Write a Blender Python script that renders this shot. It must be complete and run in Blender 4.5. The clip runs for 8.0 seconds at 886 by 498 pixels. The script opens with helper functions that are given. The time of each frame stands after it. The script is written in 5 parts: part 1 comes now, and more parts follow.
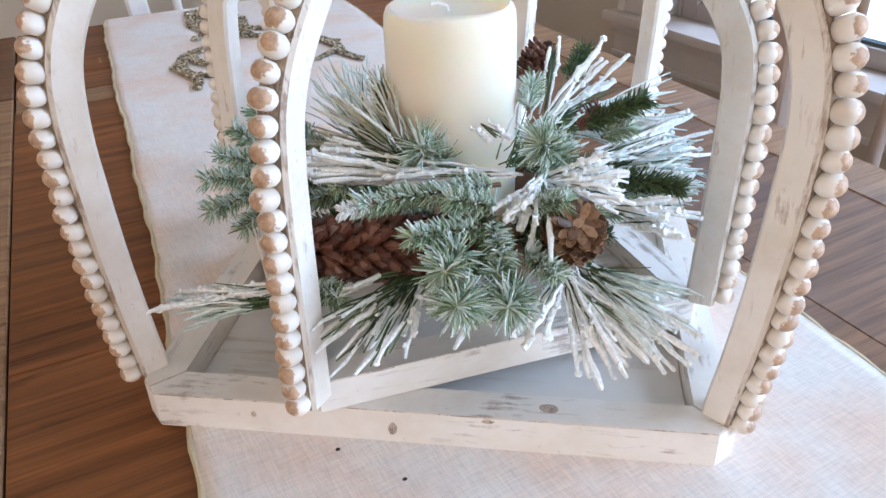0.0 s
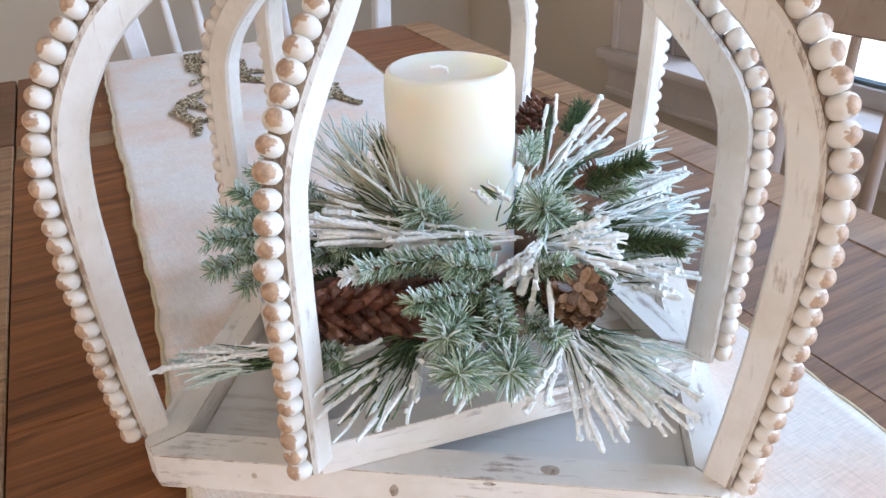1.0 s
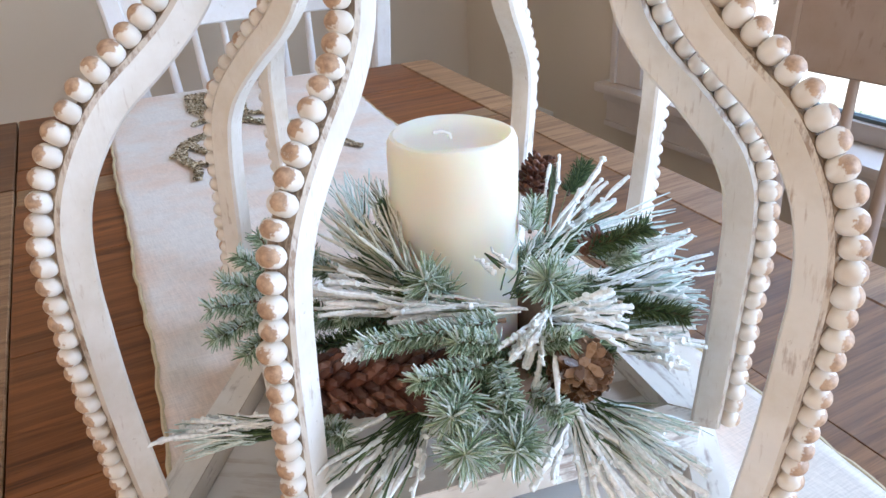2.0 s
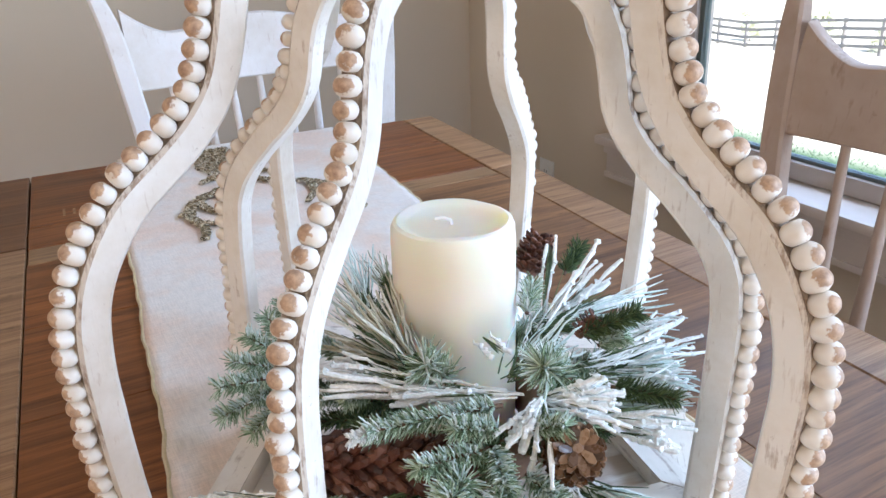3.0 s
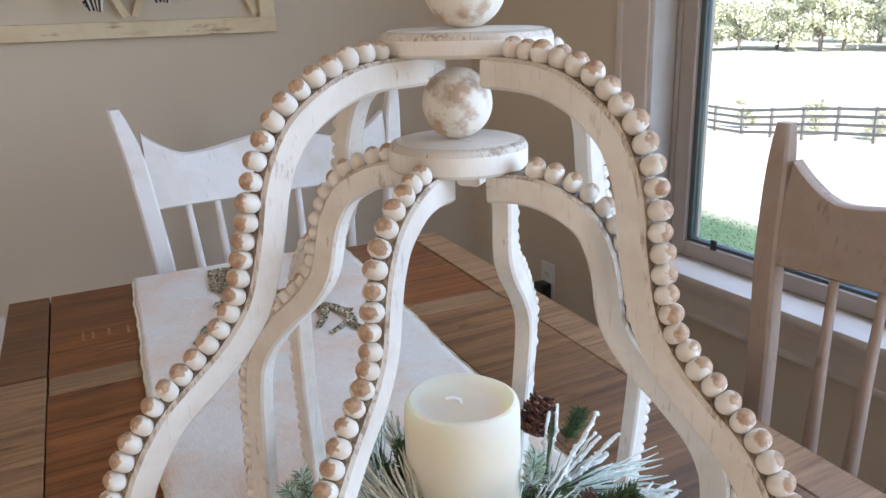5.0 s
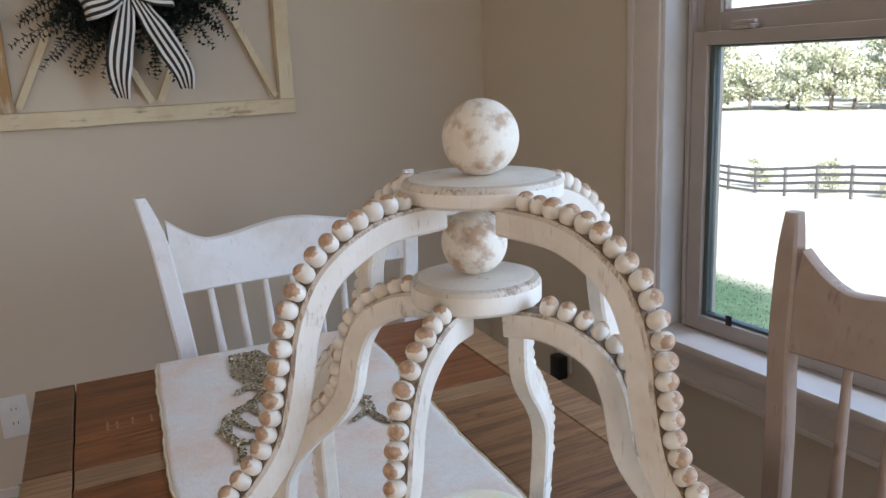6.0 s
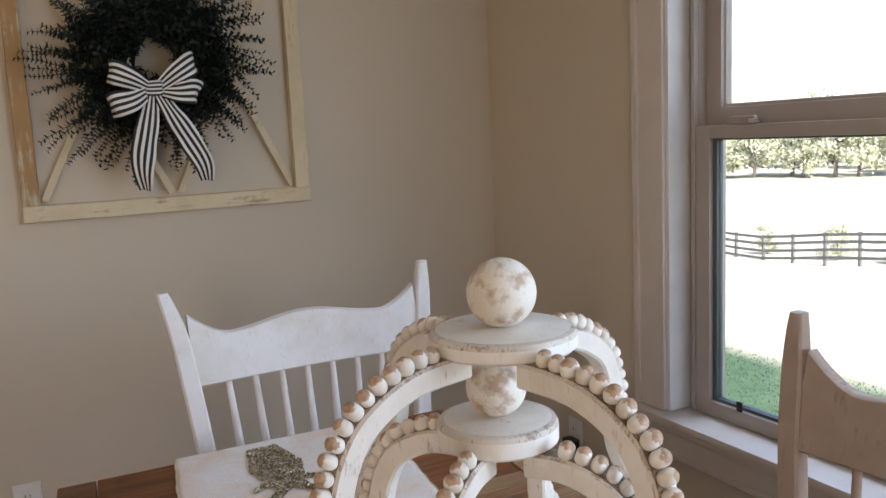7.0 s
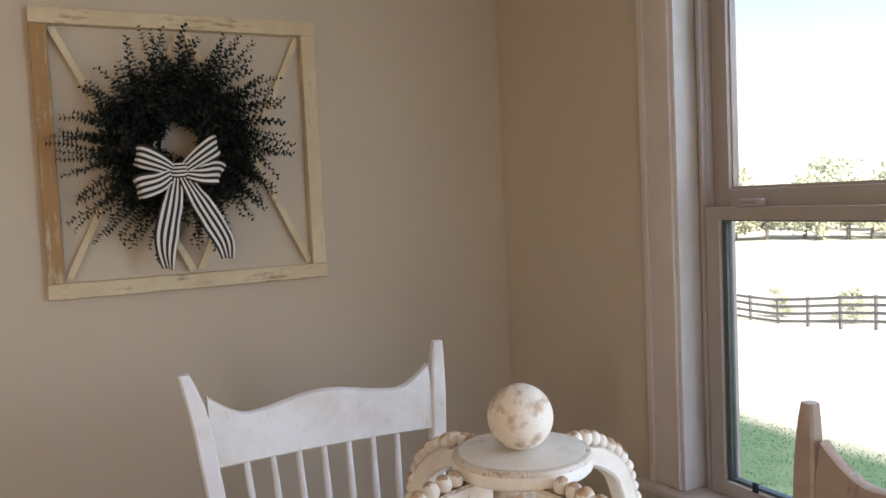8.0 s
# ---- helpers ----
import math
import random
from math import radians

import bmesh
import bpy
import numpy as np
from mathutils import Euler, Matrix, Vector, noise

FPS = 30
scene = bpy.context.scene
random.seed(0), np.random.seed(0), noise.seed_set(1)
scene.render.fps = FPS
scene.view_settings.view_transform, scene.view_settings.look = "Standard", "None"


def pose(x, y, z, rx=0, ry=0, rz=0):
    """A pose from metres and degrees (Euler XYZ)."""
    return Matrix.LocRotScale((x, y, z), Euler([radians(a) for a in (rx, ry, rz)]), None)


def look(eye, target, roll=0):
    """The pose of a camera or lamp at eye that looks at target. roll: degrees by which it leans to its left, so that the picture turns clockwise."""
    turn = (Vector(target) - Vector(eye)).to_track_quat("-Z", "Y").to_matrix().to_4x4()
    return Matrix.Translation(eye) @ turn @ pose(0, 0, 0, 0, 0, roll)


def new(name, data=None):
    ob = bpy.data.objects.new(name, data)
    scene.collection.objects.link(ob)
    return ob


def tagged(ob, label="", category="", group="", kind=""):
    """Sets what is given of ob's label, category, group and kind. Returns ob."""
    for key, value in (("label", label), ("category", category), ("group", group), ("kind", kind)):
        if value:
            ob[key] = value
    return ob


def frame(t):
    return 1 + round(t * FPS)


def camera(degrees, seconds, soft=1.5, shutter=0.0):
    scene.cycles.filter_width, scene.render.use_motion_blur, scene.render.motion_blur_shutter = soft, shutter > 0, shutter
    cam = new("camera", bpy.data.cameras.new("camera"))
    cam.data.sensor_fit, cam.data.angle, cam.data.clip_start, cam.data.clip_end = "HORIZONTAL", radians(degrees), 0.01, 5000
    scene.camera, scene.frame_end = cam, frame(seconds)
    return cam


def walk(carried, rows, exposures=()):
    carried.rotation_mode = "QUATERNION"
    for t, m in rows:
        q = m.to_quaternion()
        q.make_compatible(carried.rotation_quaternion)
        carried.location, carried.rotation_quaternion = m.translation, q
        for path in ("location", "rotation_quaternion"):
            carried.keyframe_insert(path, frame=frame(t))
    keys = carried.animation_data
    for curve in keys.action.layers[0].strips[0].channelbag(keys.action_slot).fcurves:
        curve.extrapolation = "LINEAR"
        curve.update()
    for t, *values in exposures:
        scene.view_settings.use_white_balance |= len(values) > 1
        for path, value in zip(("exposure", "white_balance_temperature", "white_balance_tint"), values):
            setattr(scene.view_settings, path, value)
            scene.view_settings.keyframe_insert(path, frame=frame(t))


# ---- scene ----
cam = camera(58.15, 8.0)
PATH = [
    (0, (0.0285, 0.0887, 1.0546), (0.8429, 1.6193, 0.0577), -2.19),
    (0.5, (0.0286, 0.0898, 1.0652), (0.8624, 1.6384, 0.1130), -2.12),
    (1, (0.0294, 0.0943, 1.0707), (0.8723, 1.6502, 0.1386), -2.20),
    (1.5, (0.0340, 0.1074, 1.0788), (0.8869, 1.6706, 0.1685), -2.26),
    (3, (0.0318, 0.0988, 1.1215), (0.9115, 1.7141, 0.3360), -1.94),
    (3.5, (0.0251, 0.0910, 1.1403), (0.9192, 1.7224, 0.4061), -1.50),
    (4, (0.0220, 0.0847, 1.1613), (0.9316, 1.7280, 0.4744), -1.32),
    (4.5, (0.0209, 0.0855, 1.1781), (0.9381, 1.7404, 0.5302), -1.40),
    (6, (0.0119, 0.0712, 1.2463), (0.9170, 1.7974, 0.7978), -2.36),
    (6.5, (0.0023, 0.0595, 1.2745), (0.9106, 1.8034, 0.9086), -2.57),
    (7, (-0.0112, 0.0449, 1.3055), (0.8972, 1.8044, 1.0245), -2.69),
    (7.5, (-0.0235, 0.0311, 1.3341), (0.8834, 1.8018, 1.1289), -2.66),
    (8, (-0.0325, 0.0153, 1.3558), (0.8631, 1.7990, 1.2292), -2.70),
]

EXPOSURE = [(0.0, 2.08, 5620, 14.7), (3.2, 2.12, 5650, 14), (4.5, 1.91, 5720, 13.5), (5.8, 1.47, 5720, 13), (8.0, 1.54, 6230, 16)]
walk(cam, [(t, look(eye, target, roll)) for t, eye, target, roll in PATH], EXPOSURE)

# ---- world, sun, added fill lamps ----
world = bpy.data.worlds.new("sky")
scene.world = world
world.use_nodes = True
wn = world.node_tree.nodes
sky = wn.new("ShaderNodeTexSky")
sky.sky_type, sky.sun_disc = "NISHITA", False
sky.sun_elevation, sky.sun_rotation = radians(49), radians(183)
wn["Background"].inputs["Strength"].default_value = 0.15
world.node_tree.links.new(sky.outputs[0], wn["Background"].inputs["Color"])
sun = new("sun", bpy.data.lights.new("sun", "SUN"))
sun.data.energy, sun.data.angle, sun.data.color = 5.0, radians(0.5), (1.0, 0.95, 0.87)
sun.matrix_world = look((0, 0, 0), (0.05, 0.999, -1.15))


def area_lamp(name, eye, target, w, h, watts, colour):
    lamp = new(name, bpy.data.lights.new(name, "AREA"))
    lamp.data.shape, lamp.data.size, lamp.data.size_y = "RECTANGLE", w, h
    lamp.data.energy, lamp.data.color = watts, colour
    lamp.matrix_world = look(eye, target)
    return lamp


# added lamps for sky light: outside the window's head, and in its unseen twin
area_lamp("sky_fill_east", (2.35, 1.25, 2.75), (0.6, 0.9, 0.75), 1.1, 1.0, 13, (0.72, 0.86, 1.0))
area_lamp("window_light_twin", (1.56, -0.80, 1.36), (0.0, 0.0, 1.0), 1.2, 1.4, 13.5, (0.66, 0.83, 1.0))
# added warm fill for the room's own light, set in made-up openings
area_lamp("warm_fill_west", (-2.46, 0.55, 1.50), (0.0, 0.9, 1.0), 0.6, 0.9, 2.8, (1.0, 0.66, 0.36))
area_lamp("warm_fill_south", (-1.1, -2.46, 1.50), (-0.9, 0.9, 1.1), 0.6, 1.0, 6.0, (1.0, 0.70, 0.40))


# ---- materials ----
class Nodes:
    def __init__(self, name, rough=0.6, metal=0.0):
        self.m = bpy.data.materials.new(name)
        self.m.use_nodes = True
        self.t = self.m.node_tree
        self.b = self.t.nodes["Principled BSDF"]
        self.b.inputs["Roughness"].default_value = rough
        self.b.inputs["Metallic"].default_value = metal
        self.co = self.t.nodes.new("ShaderNodeTexCoord")

    def add(self, kind, **sets):
        n = self.t.nodes.new(kind)
        for k, v in sets.items():
            n.inputs[k.replace("_", " ")].default_value = v
        return n

    def link(self, a, b):
        self.t.links.new(a, b)

    def coords(self, scale=(1, 1, 1), rot=(0, 0, 0), vary=False):
        mp = self.add("ShaderNodeMapping", Scale=scale, Rotation=rot)
        self.link(self.co.outputs["Object"], mp.inputs["Vector"])
        if vary:
            oi = self.add("ShaderNodeObjectInfo")
            mul = self.t.nodes.new("ShaderNodeVectorMath")
            mul.operation = "SCALE"
            mul.inputs[0].default_value = (37.0, 51.0, 23.0)
            self.link(oi.outputs["Random"], mul.inputs["Scale"])
            self.link(mul.outputs[0], mp.inputs["Location"])
        return mp.outputs["Vector"]

    def noise(self, vec, scale, detail=4.0, rough=0.55, distort=0.0):
        n = self.add("ShaderNodeTexNoise", Scale=scale, Detail=detail, Roughness=rough, Distortion=distort)
        self.link(vec, n.inputs["Vector"])
        return n.outputs["Fac"]

    def ramp(self, fac, stops):
        r = self.t.nodes.new("ShaderNodeValToRGB")
        e = r.color_ramp.elements
        while len(e) < len(stops):
            e.new(0.5)
        for el, (p, c) in zip(e, stops):
            el.position = p
            el.color = (*c, 1.0) if len(c) == 3 else c
        self.link(fac, r.inputs["Fac"])
        return r.outputs["Color"]

    def mix(self, fac, a, b, kind="MIX"):
        n = self.t.nodes.new("ShaderNodeMix")
        n.data_type, n.blend_type = "RGBA", kind
        for sock, v in ((n.inputs["Factor"], fac), (n.inputs["A"], a), (n.inputs["B"], b)):
            if isinstance(v, (tuple, float, int)):
                sock.default_value = (*v, 1.0) if isinstance(v, tuple) else v
            else:
                self.link(v, sock)
        return n.outputs["Result"]

    def math(self, op, a, b):
        n = self.t.nodes.new("ShaderNodeMath")
        n.operation, n.use_clamp = op, True
        for sock, v in ((n.inputs[0], a), (n.inputs[1], b)):
            if isinstance(v, (float, int)):
                sock.default_value = v
            else:
                self.link(v, sock)
        return n.outputs[0]

    def colour(self, c):
        if isinstance(c, tuple):
            self.b.inputs["Base Color"].default_value = (*c, 1.0)
        else:
            self.link(c, self.b.inputs["Base Color"])
        return self

    def rough(self, r):
        self.link(r, self.b.inputs["Roughness"])
        return self

    def bump(self, h, strength=0.3, dist=0.001):
        n = self.add("ShaderNodeBump", Strength=strength, Distance=dist)
        self.link(h, n.inputs["Height"])
        self.link(n.outputs["Normal"], self.b.inputs["Normal"])
        return self


def painted_wood(name, paint, under, wear=0.60, scale=26.0, along=(1, 1, 1), rough=0.55, grain=(8, 8, 1.0)):
    """Paint over wood, rubbed through in patches and streaks."""
    k = Nodes(name, rough)
    v = k.coords(along, vary=True)
    big = k.noise(v, scale, 5, 0.6)
    streak = k.noise(k.coords(tuple(a * b for a, b in zip(along, grain)), vary=True), scale * 1.4, 4, 0.6)
    patch = k.ramp(k.math("ADD", k.math("MULTIPLY", big, 0.6), k.math("MULTIPLY", streak, 0.4)),
                   [(wear, (0, 0, 0)), (wear + 0.09, (1, 1, 1))])
    scratch = k.ramp(streak, [(0.61, (0, 0, 0)), (0.72, (0.40, 0.40, 0.40))])
    fleck = k.ramp(k.noise(v, scale * 5.5, 4, 0.65), [(0.68, (0, 0, 0)), (0.74, (0.6, 0.6, 0.6))])
    worn = k.math("MAXIMUM", patch, k.math("MAXIMUM", scratch, fleck))
    dirt = k.noise(v, scale * 0.5, 5, 0.65)
    tone = k.ramp(dirt, [(0.32, tuple(c * f for c, f in zip(paint, (0.86, 0.82, 0.76)))), (0.55, paint), (0.75, tuple(c * f for c, f in zip(paint, (0.93, 0.94, 0.96))))])
    wood = k.ramp(streak, [(0.3, tuple(c * 0.6 for c in under)), (0.7, under)])
    k.colour(k.mix(k.math("MULTIPLY", worn, 0.75), tone, wood))
    k.bump(k.math("SUBTRACT", streak, k.math("MULTIPLY", worn, 0.5)), 0.3, 0.0007)
    return k.m


def oak(name, dark, light, turn=0.0, scale=1.0):
    """Brown wood with long grain along x, turned about z."""
    k = Nodes(name, 0.5)
    v = k.coords((scale * 1.2, scale * 34, scale * 34), (0, 0, radians(turn)), vary=True)
    grain = k.noise(v, 3.0, 6, 0.62, 0.6)
    fine = k.noise(k.coords((scale * 6, scale * 260, scale * 260), (0, 0, radians(turn)), vary=True), 3.0, 3, 0.6)
    patch = k.noise(k.coords((1, 1, 1), vary=True), 5.0, 3)
    base = k.ramp(grain, [(0.28, dark), (0.5, tuple((a + b) / 2 for a, b in zip(dark, light))), (0.74, light)])
    pores = k.ramp(fine, [(0.34, (0.45, 0.45, 0.45)), (0.48, (1, 1, 1))])
    col = k.mix(0.55, base, pores, "MULTIPLY")
    col = k.mix(0.6, col, k.ramp(patch, [(0.3, (0.58, 0.55, 0.52)), (0.7, (1.25, 1.2, 1.1))]), "MULTIPLY")
    streak = k.noise(k.coords((scale * 2.2, scale * 15, scale * 15), (0, 0, radians(turn)), vary=True), 3.0, 4, 0.65, 1.6)
    col = k.mix(0.8, col, k.ramp(streak, [(0.30, (0.42, 0.36, 0.32)), (0.42, (1, 1, 1))]), "MULTIPLY")
    k.colour(col)
    k.rough(k.ramp(patch, [(0.3, (0.42, 0.42, 0.42)), (0.7, (0.60, 0.60, 0.60))]))
    k.b.inputs["Specular IOR Level"].default_value = 0.32
    k.bump(fine, 0.25, 0.0005)
    return k.m


def wall_paint(name, c):
    k = Nodes(name, 0.75)
    v = k.coords()
    k.colour(k.ramp(k.noise(v, 1.3, 3), [(0.3, tuple(x * 0.96 for x in c)), (0.7, c)]))
    k.bump(k.noise(v, 260, 3), 0.12, 0.0008)
    return k.m


WHITE = painted_wood("whitewashed_wood", (0.80, 0.755, 0.685), (0.38, 0.25, 0.15), 0.585, 40)
RAIL_PAINT = painted_wood("whitewashed_rail", (0.80, 0.76, 0.695), (0.26, 0.17, 0.12), 0.552, 26, grain=(1.0, 8, 8))
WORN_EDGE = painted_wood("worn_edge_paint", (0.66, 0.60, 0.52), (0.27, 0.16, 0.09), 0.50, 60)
# shadow between beads and arm, put into the paint as a dark brown
GROOVE_SHADE = painted_wood("bead_groove_shade", (0.40, 0.31, 0.22), (0.10, 0.06, 0.035), 0.46, 60)
KNOT = painted_wood("thin_paint_knot", (0.50, 0.42, 0.34), (0.19, 0.13, 0.09), 0.48, 160)
TRAY = painted_wood("whitewashed_board", (0.82, 0.80, 0.77), (0.44, 0.31, 0.20), 0.525, 7, (1, 1, 1), 0.5, (1.0, 9, 1))
BALL_PAINT = painted_wood("rubbed_ball_paint", (0.80, 0.75, 0.66), (0.42, 0.24, 0.11), 0.482, 44, grain=(1.5, 1, 1))
CHAIR_PAINT = painted_wood("chair_white_paint", (0.80, 0.78, 0.76), (0.40, 0.26, 0.18), 0.635, 14)
# same paint as the other chair, darkened brown for backlit shade, more rubbed
CHAIR_WORN_SHADED = painted_wood("chair_worn_shaded_paint", (0.43, 0.335, 0.275), (0.24, 0.15, 0.10), 0.565, 12)
OLD_PAINT = painted_wood("old_cream_paint", (0.76, 0.65, 0.44), (0.36, 0.19, 0.07), 0.56, 9, rough=0.7)
OLD_RAIL = painted_wood("old_cream_rail_paint", (0.76, 0.65, 0.44), (0.36, 0.19, 0.07), 0.55, 9, rough=0.7, grain=(1.0, 8, 8))
OLD_BARE = painted_wood("old_bare_wood", (0.42, 0.25, 0.10), (0.72, 0.62, 0.44), 0.53, 8, rough=0.7)
OAK_ACROSS = oak("table_wood_across", (0.085, 0.026, 0.007), (0.32, 0.120, 0.036), 0)
OAK_ALONG = oak("table_wood_along", (0.085, 0.038, 0.015), (0.32, 0.165, 0.070), 90)
OAK_DARK = oak("table_dark_edge_wood", (0.085, 0.035, 0.014), (0.22, 0.105, 0.046), 90)
OAK_EDGE = oak("table_edge_wood", (0.17, 0.083, 0.036), (0.46, 0.280, 0.148), 90)
OAK_BAND = oak("table_band_wood", (0.18, 0.098, 0.044), (0.41, 0.250, 0.130), 0)
WALL = wall_paint("greige_wall_paint", (0.645, 0.560, 0.440))
CEILING = wall_paint("white_ceiling_paint", (0.72, 0.70, 0.67))
FLOOR_WOOD = oak("floor_wood", (0.10, 0.06, 0.035), (0.24, 0.15, 0.09), 0, 0.6)


def bead_material():
    k = Nodes("worn_bead_paint", 0.55)
    sep = k.t.nodes.new("ShaderNodeSeparateXYZ")
    k.link(k.co.outputs["Object"], sep.inputs[0])
    v = k.coords(vary=True)
    n = k.noise(v, 260, 5, 0.65)
    low = k.noise(v, 70, 2)
    h = k.math("MULTIPLY", sep.outputs["Z"], 105.0)
    worn = k.math("ADD", h, k.math("MULTIPLY", k.math("SUBTRACT", k.math("ADD", k.math("MULTIPLY", n, 0.8), k.math("MULTIPLY", low, 0.8)), 0.52), 1.0))
    mask = k.ramp(worn, [(0.66, (0, 0, 0)), (0.73, (0.9, 0.9, 0.9))])
    tone = k.ramp(low, [(0.3, (0.70, 0.62, 0.52)), (0.6, (0.82, 0.78, 0.71))])
    brown = k.ramp(n, [(0.35, (0.26, 0.13, 0.06)), (0.62, (0.52, 0.33, 0.19))])
    k.colour(k.mix(mask, tone, brown))
    k.bump(n, 0.3, 0.0004)
    return k.m


BEAD = bead_material()


def linen(name, c, tint):
    k = Nodes(name, 0.9)
    v = k.coords()
    a = k.noise(k.coords((900, 70, 900)), 1.0, 3, 0.7)
    b = k.noise(k.coords((70, 900, 900)), 1.0, 3, 0.7)
    weave = k.math("ADD", k.math("MULTIPLY", a, 0.5), k.math("MULTIPLY", b, 0.5))
    patch = k.noise(v, 9, 4)
    col = k.mix(0.8, k.ramp(patch, [(0.38, tint), (0.58, c)]), k.ramp(weave, [(0.36, (0.72, 0.72, 0.72)), (0.6, (1, 1, 1))]), "MULTIPLY")
    k.colour(col)
    k.b.inputs["Sheen Weight"].default_value = 0.15
    k.bump(weave, 0.5, 0.0008)
    return k.m


LINEN = linen("cream_linen", (0.80, 0.745, 0.68), (0.79, 0.62, 0.50))
HEM = linen("tan_hem", (0.62, 0.52, 0.33), (0.52, 0.42, 0.25))


def glitter_material():
    k = Nodes("gold_glitter", 0.32, 0.85)
    geo = k.t.nodes.new("ShaderNodeNewGeometry")
    k.colour(k.ramp(geo.outputs["Random Per Island"], [(0.0, (0.07, 0.055, 0.03)), (0.5, (0.34, 0.27, 0.16)), (1.0, (0.85, 0.78, 0.62))]))
    return k.m


GLITTER = glitter_material()


def wax_material():
    k = Nodes("ivory_wax", 0.42)
    k.colour(k.ramp(k.noise(k.coords(), 22, 3), [(0.3, (0.86, 0.80, 0.66)), (0.7, (0.88, 0.83, 0.70))]))
    k.b.inputs["Subsurface Weight"].default_value = 0.8
    k.b.inputs["Subsurface Radius"].default_value = (0.05, 0.032, 0.018)
    k.b.inputs["Subsurface Scale"].default_value = 0.6
    k.bump(k.noise(k.coords(), 60, 2), 0.05, 0.0006)
    return k.m


WAX = wax_material()


def island_material(name, stops, rough=0.7, spark=0.0, scale=400.0):
    k = Nodes(name, rough)
    geo = k.t.nodes.new("ShaderNodeNewGeometry")
    col = k.ramp(geo.outputs["Random Per Island"], stops)
    n = k.noise(k.coords(vary=True), scale, 3)
    k.colour(k.mix(0.5, col, k.ramp(n, [(0.35, (0.7, 0.7, 0.7)), (0.65, (1.15, 1.15, 1.15))]), "MULTIPLY"))
    if spark:
        k.rough(k.ramp(n, [(0.45, (spark, spark, spark)), (0.55, (rough, rough, rough))]))
    k.bump(n, 0.5, 0.0006)
    return k.m


SNOW = island_material("flocked_needle", [(0.0, (0.70, 0.75, 0.72)), (0.5, (0.86, 0.88, 0.86)), (1.0, (0.90, 0.90, 0.88))], 0.85)
NEEDLE = island_material("green_needle", [(0.0, (0.020, 0.045, 0.018)), (0.5, (0.060, 0.105, 0.038)), (1.0, (0.19, 0.25, 0.10))], 0.55)
FROST = island_material("frosted_needle", [(0.0, (0.07, 0.13, 0.06)), (0.5, (0.30, 0.40, 0.25)), (1.0, (0.66, 0.74, 0.59))], 0.6, 0.2)
TEAL_FLOCK = island_material("thin_flocked_needle", [(0.0, (0.42, 0.55, 0.50)), (0.5, (0.66, 0.76, 0.72)), (1.0, (0.84, 0.87, 0.84))], 0.85)
STIFF_FLOCK = island_material("stiff_frosted_needle", [(0.0, (0.30, 0.28, 0.18)), (0.5, (0.56, 0.54, 0.42)), (1.0, (0.84, 0.85, 0.80))], 0.85)
TWIG = island_material("brown_twig", [(0.0, (0.07, 0.04, 0.022)), (1.0, (0.17, 0.10, 0.06))], 0.8)
CONE_DARK = island_material("dark_cone_scale", [(0.0, (0.045, 0.016, 0.010)), (0.6, (0.125, 0.045, 0.026)), (1.0, (0.20, 0.090, 0.055))], 0.5, 0.3, 250)
CONE_TAN = island_material("tan_cone_scale", [(0.0, (0.07, 0.038, 0.02)), (0.6, (0.17, 0.085, 0.042)), (1.0, (0.34, 0.21, 0.12))], 0.55, 0.25, 250)
LEAF = island_material("eucalyptus_leaf", [(0.0, (0.007, 0.013, 0.012)), (0.6, (0.020, 0.034, 0.030)), (1.0, (0.055, 0.075, 0.066))], 0.55, 0, 60)
GRASS = island_material("lawn_grass", [(0.0, (0.035, 0.078, 0.032)), (1.0, (0.062, 0.112, 0.052))], 0.8, 0, 30)
# far haze mixed into the leaf colour, much paler than real foliage
HAZED_LEAF = island_material("hazed_tree_leaf", [(0.0, (0.50, 0.51, 0.32)), (1.0, (0.66, 0.65, 0.46))], 0.8, 0, 3)
PLANT_LEAF = island_material("bright_leaf", [(0.0, (0.14, 0.26, 0.04)), (1.0, (0.24, 0.38, 0.07))], 0.45, 0, 40)
# bark lightened too, haze on the far trunks; the roof shares it
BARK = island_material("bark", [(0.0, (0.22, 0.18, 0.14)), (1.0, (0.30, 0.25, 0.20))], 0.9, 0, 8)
FENCE_WOOD = island_material("dark_fence_wood", [(0.0, (0.17, 0.155, 0.135)), (1.0, (0.25, 0.225, 0.195))], 0.85, 0, 12)


def plain(name, c, rough=0.5, metal=0.0, grain=40.0):
    k = Nodes(name, rough, metal)
    k.colour(k.ramp(k.noise(k.coords(), grain, 3), [(0.3, tuple(x * 0.92 for x in c)), (0.7, c)]))
    return k.m


# brownish shade of the backlit window wall mixed into the white trim
TRIM_SHADED = plain("shaded_white_trim_paint", (0.72, 0.645, 0.585), 0.35, 0, 12)
# brighter, cooler copy: sky light on the reveal is in its colour
JAMB_LIT = plain("glossy_lit_jamb_paint", (0.84, 0.84, 0.85), 0.32, 0, 12)
# sash vinyl darkened, the backlit shade being part of its colour
VINYL_SHADED = plain("shaded_window_vinyl", (0.46, 0.405, 0.365), 0.35, 0, 12)
SCREEN_EDGE = plain("dark_screen_edge", (0.10, 0.13, 0.13), 0.4)
PLATE = plain("outlet_plastic", (0.80, 0.79, 0.76), 0.3)
BLACK = plain("black_plastic", (0.015, 0.015, 0.016), 0.4)
WICK = plain("wick_cotton", (0.80, 0.78, 0.72), 0.9, 0, 300)
SOIL = plain("crumb", (0.03, 0.022, 0.015), 0.9)


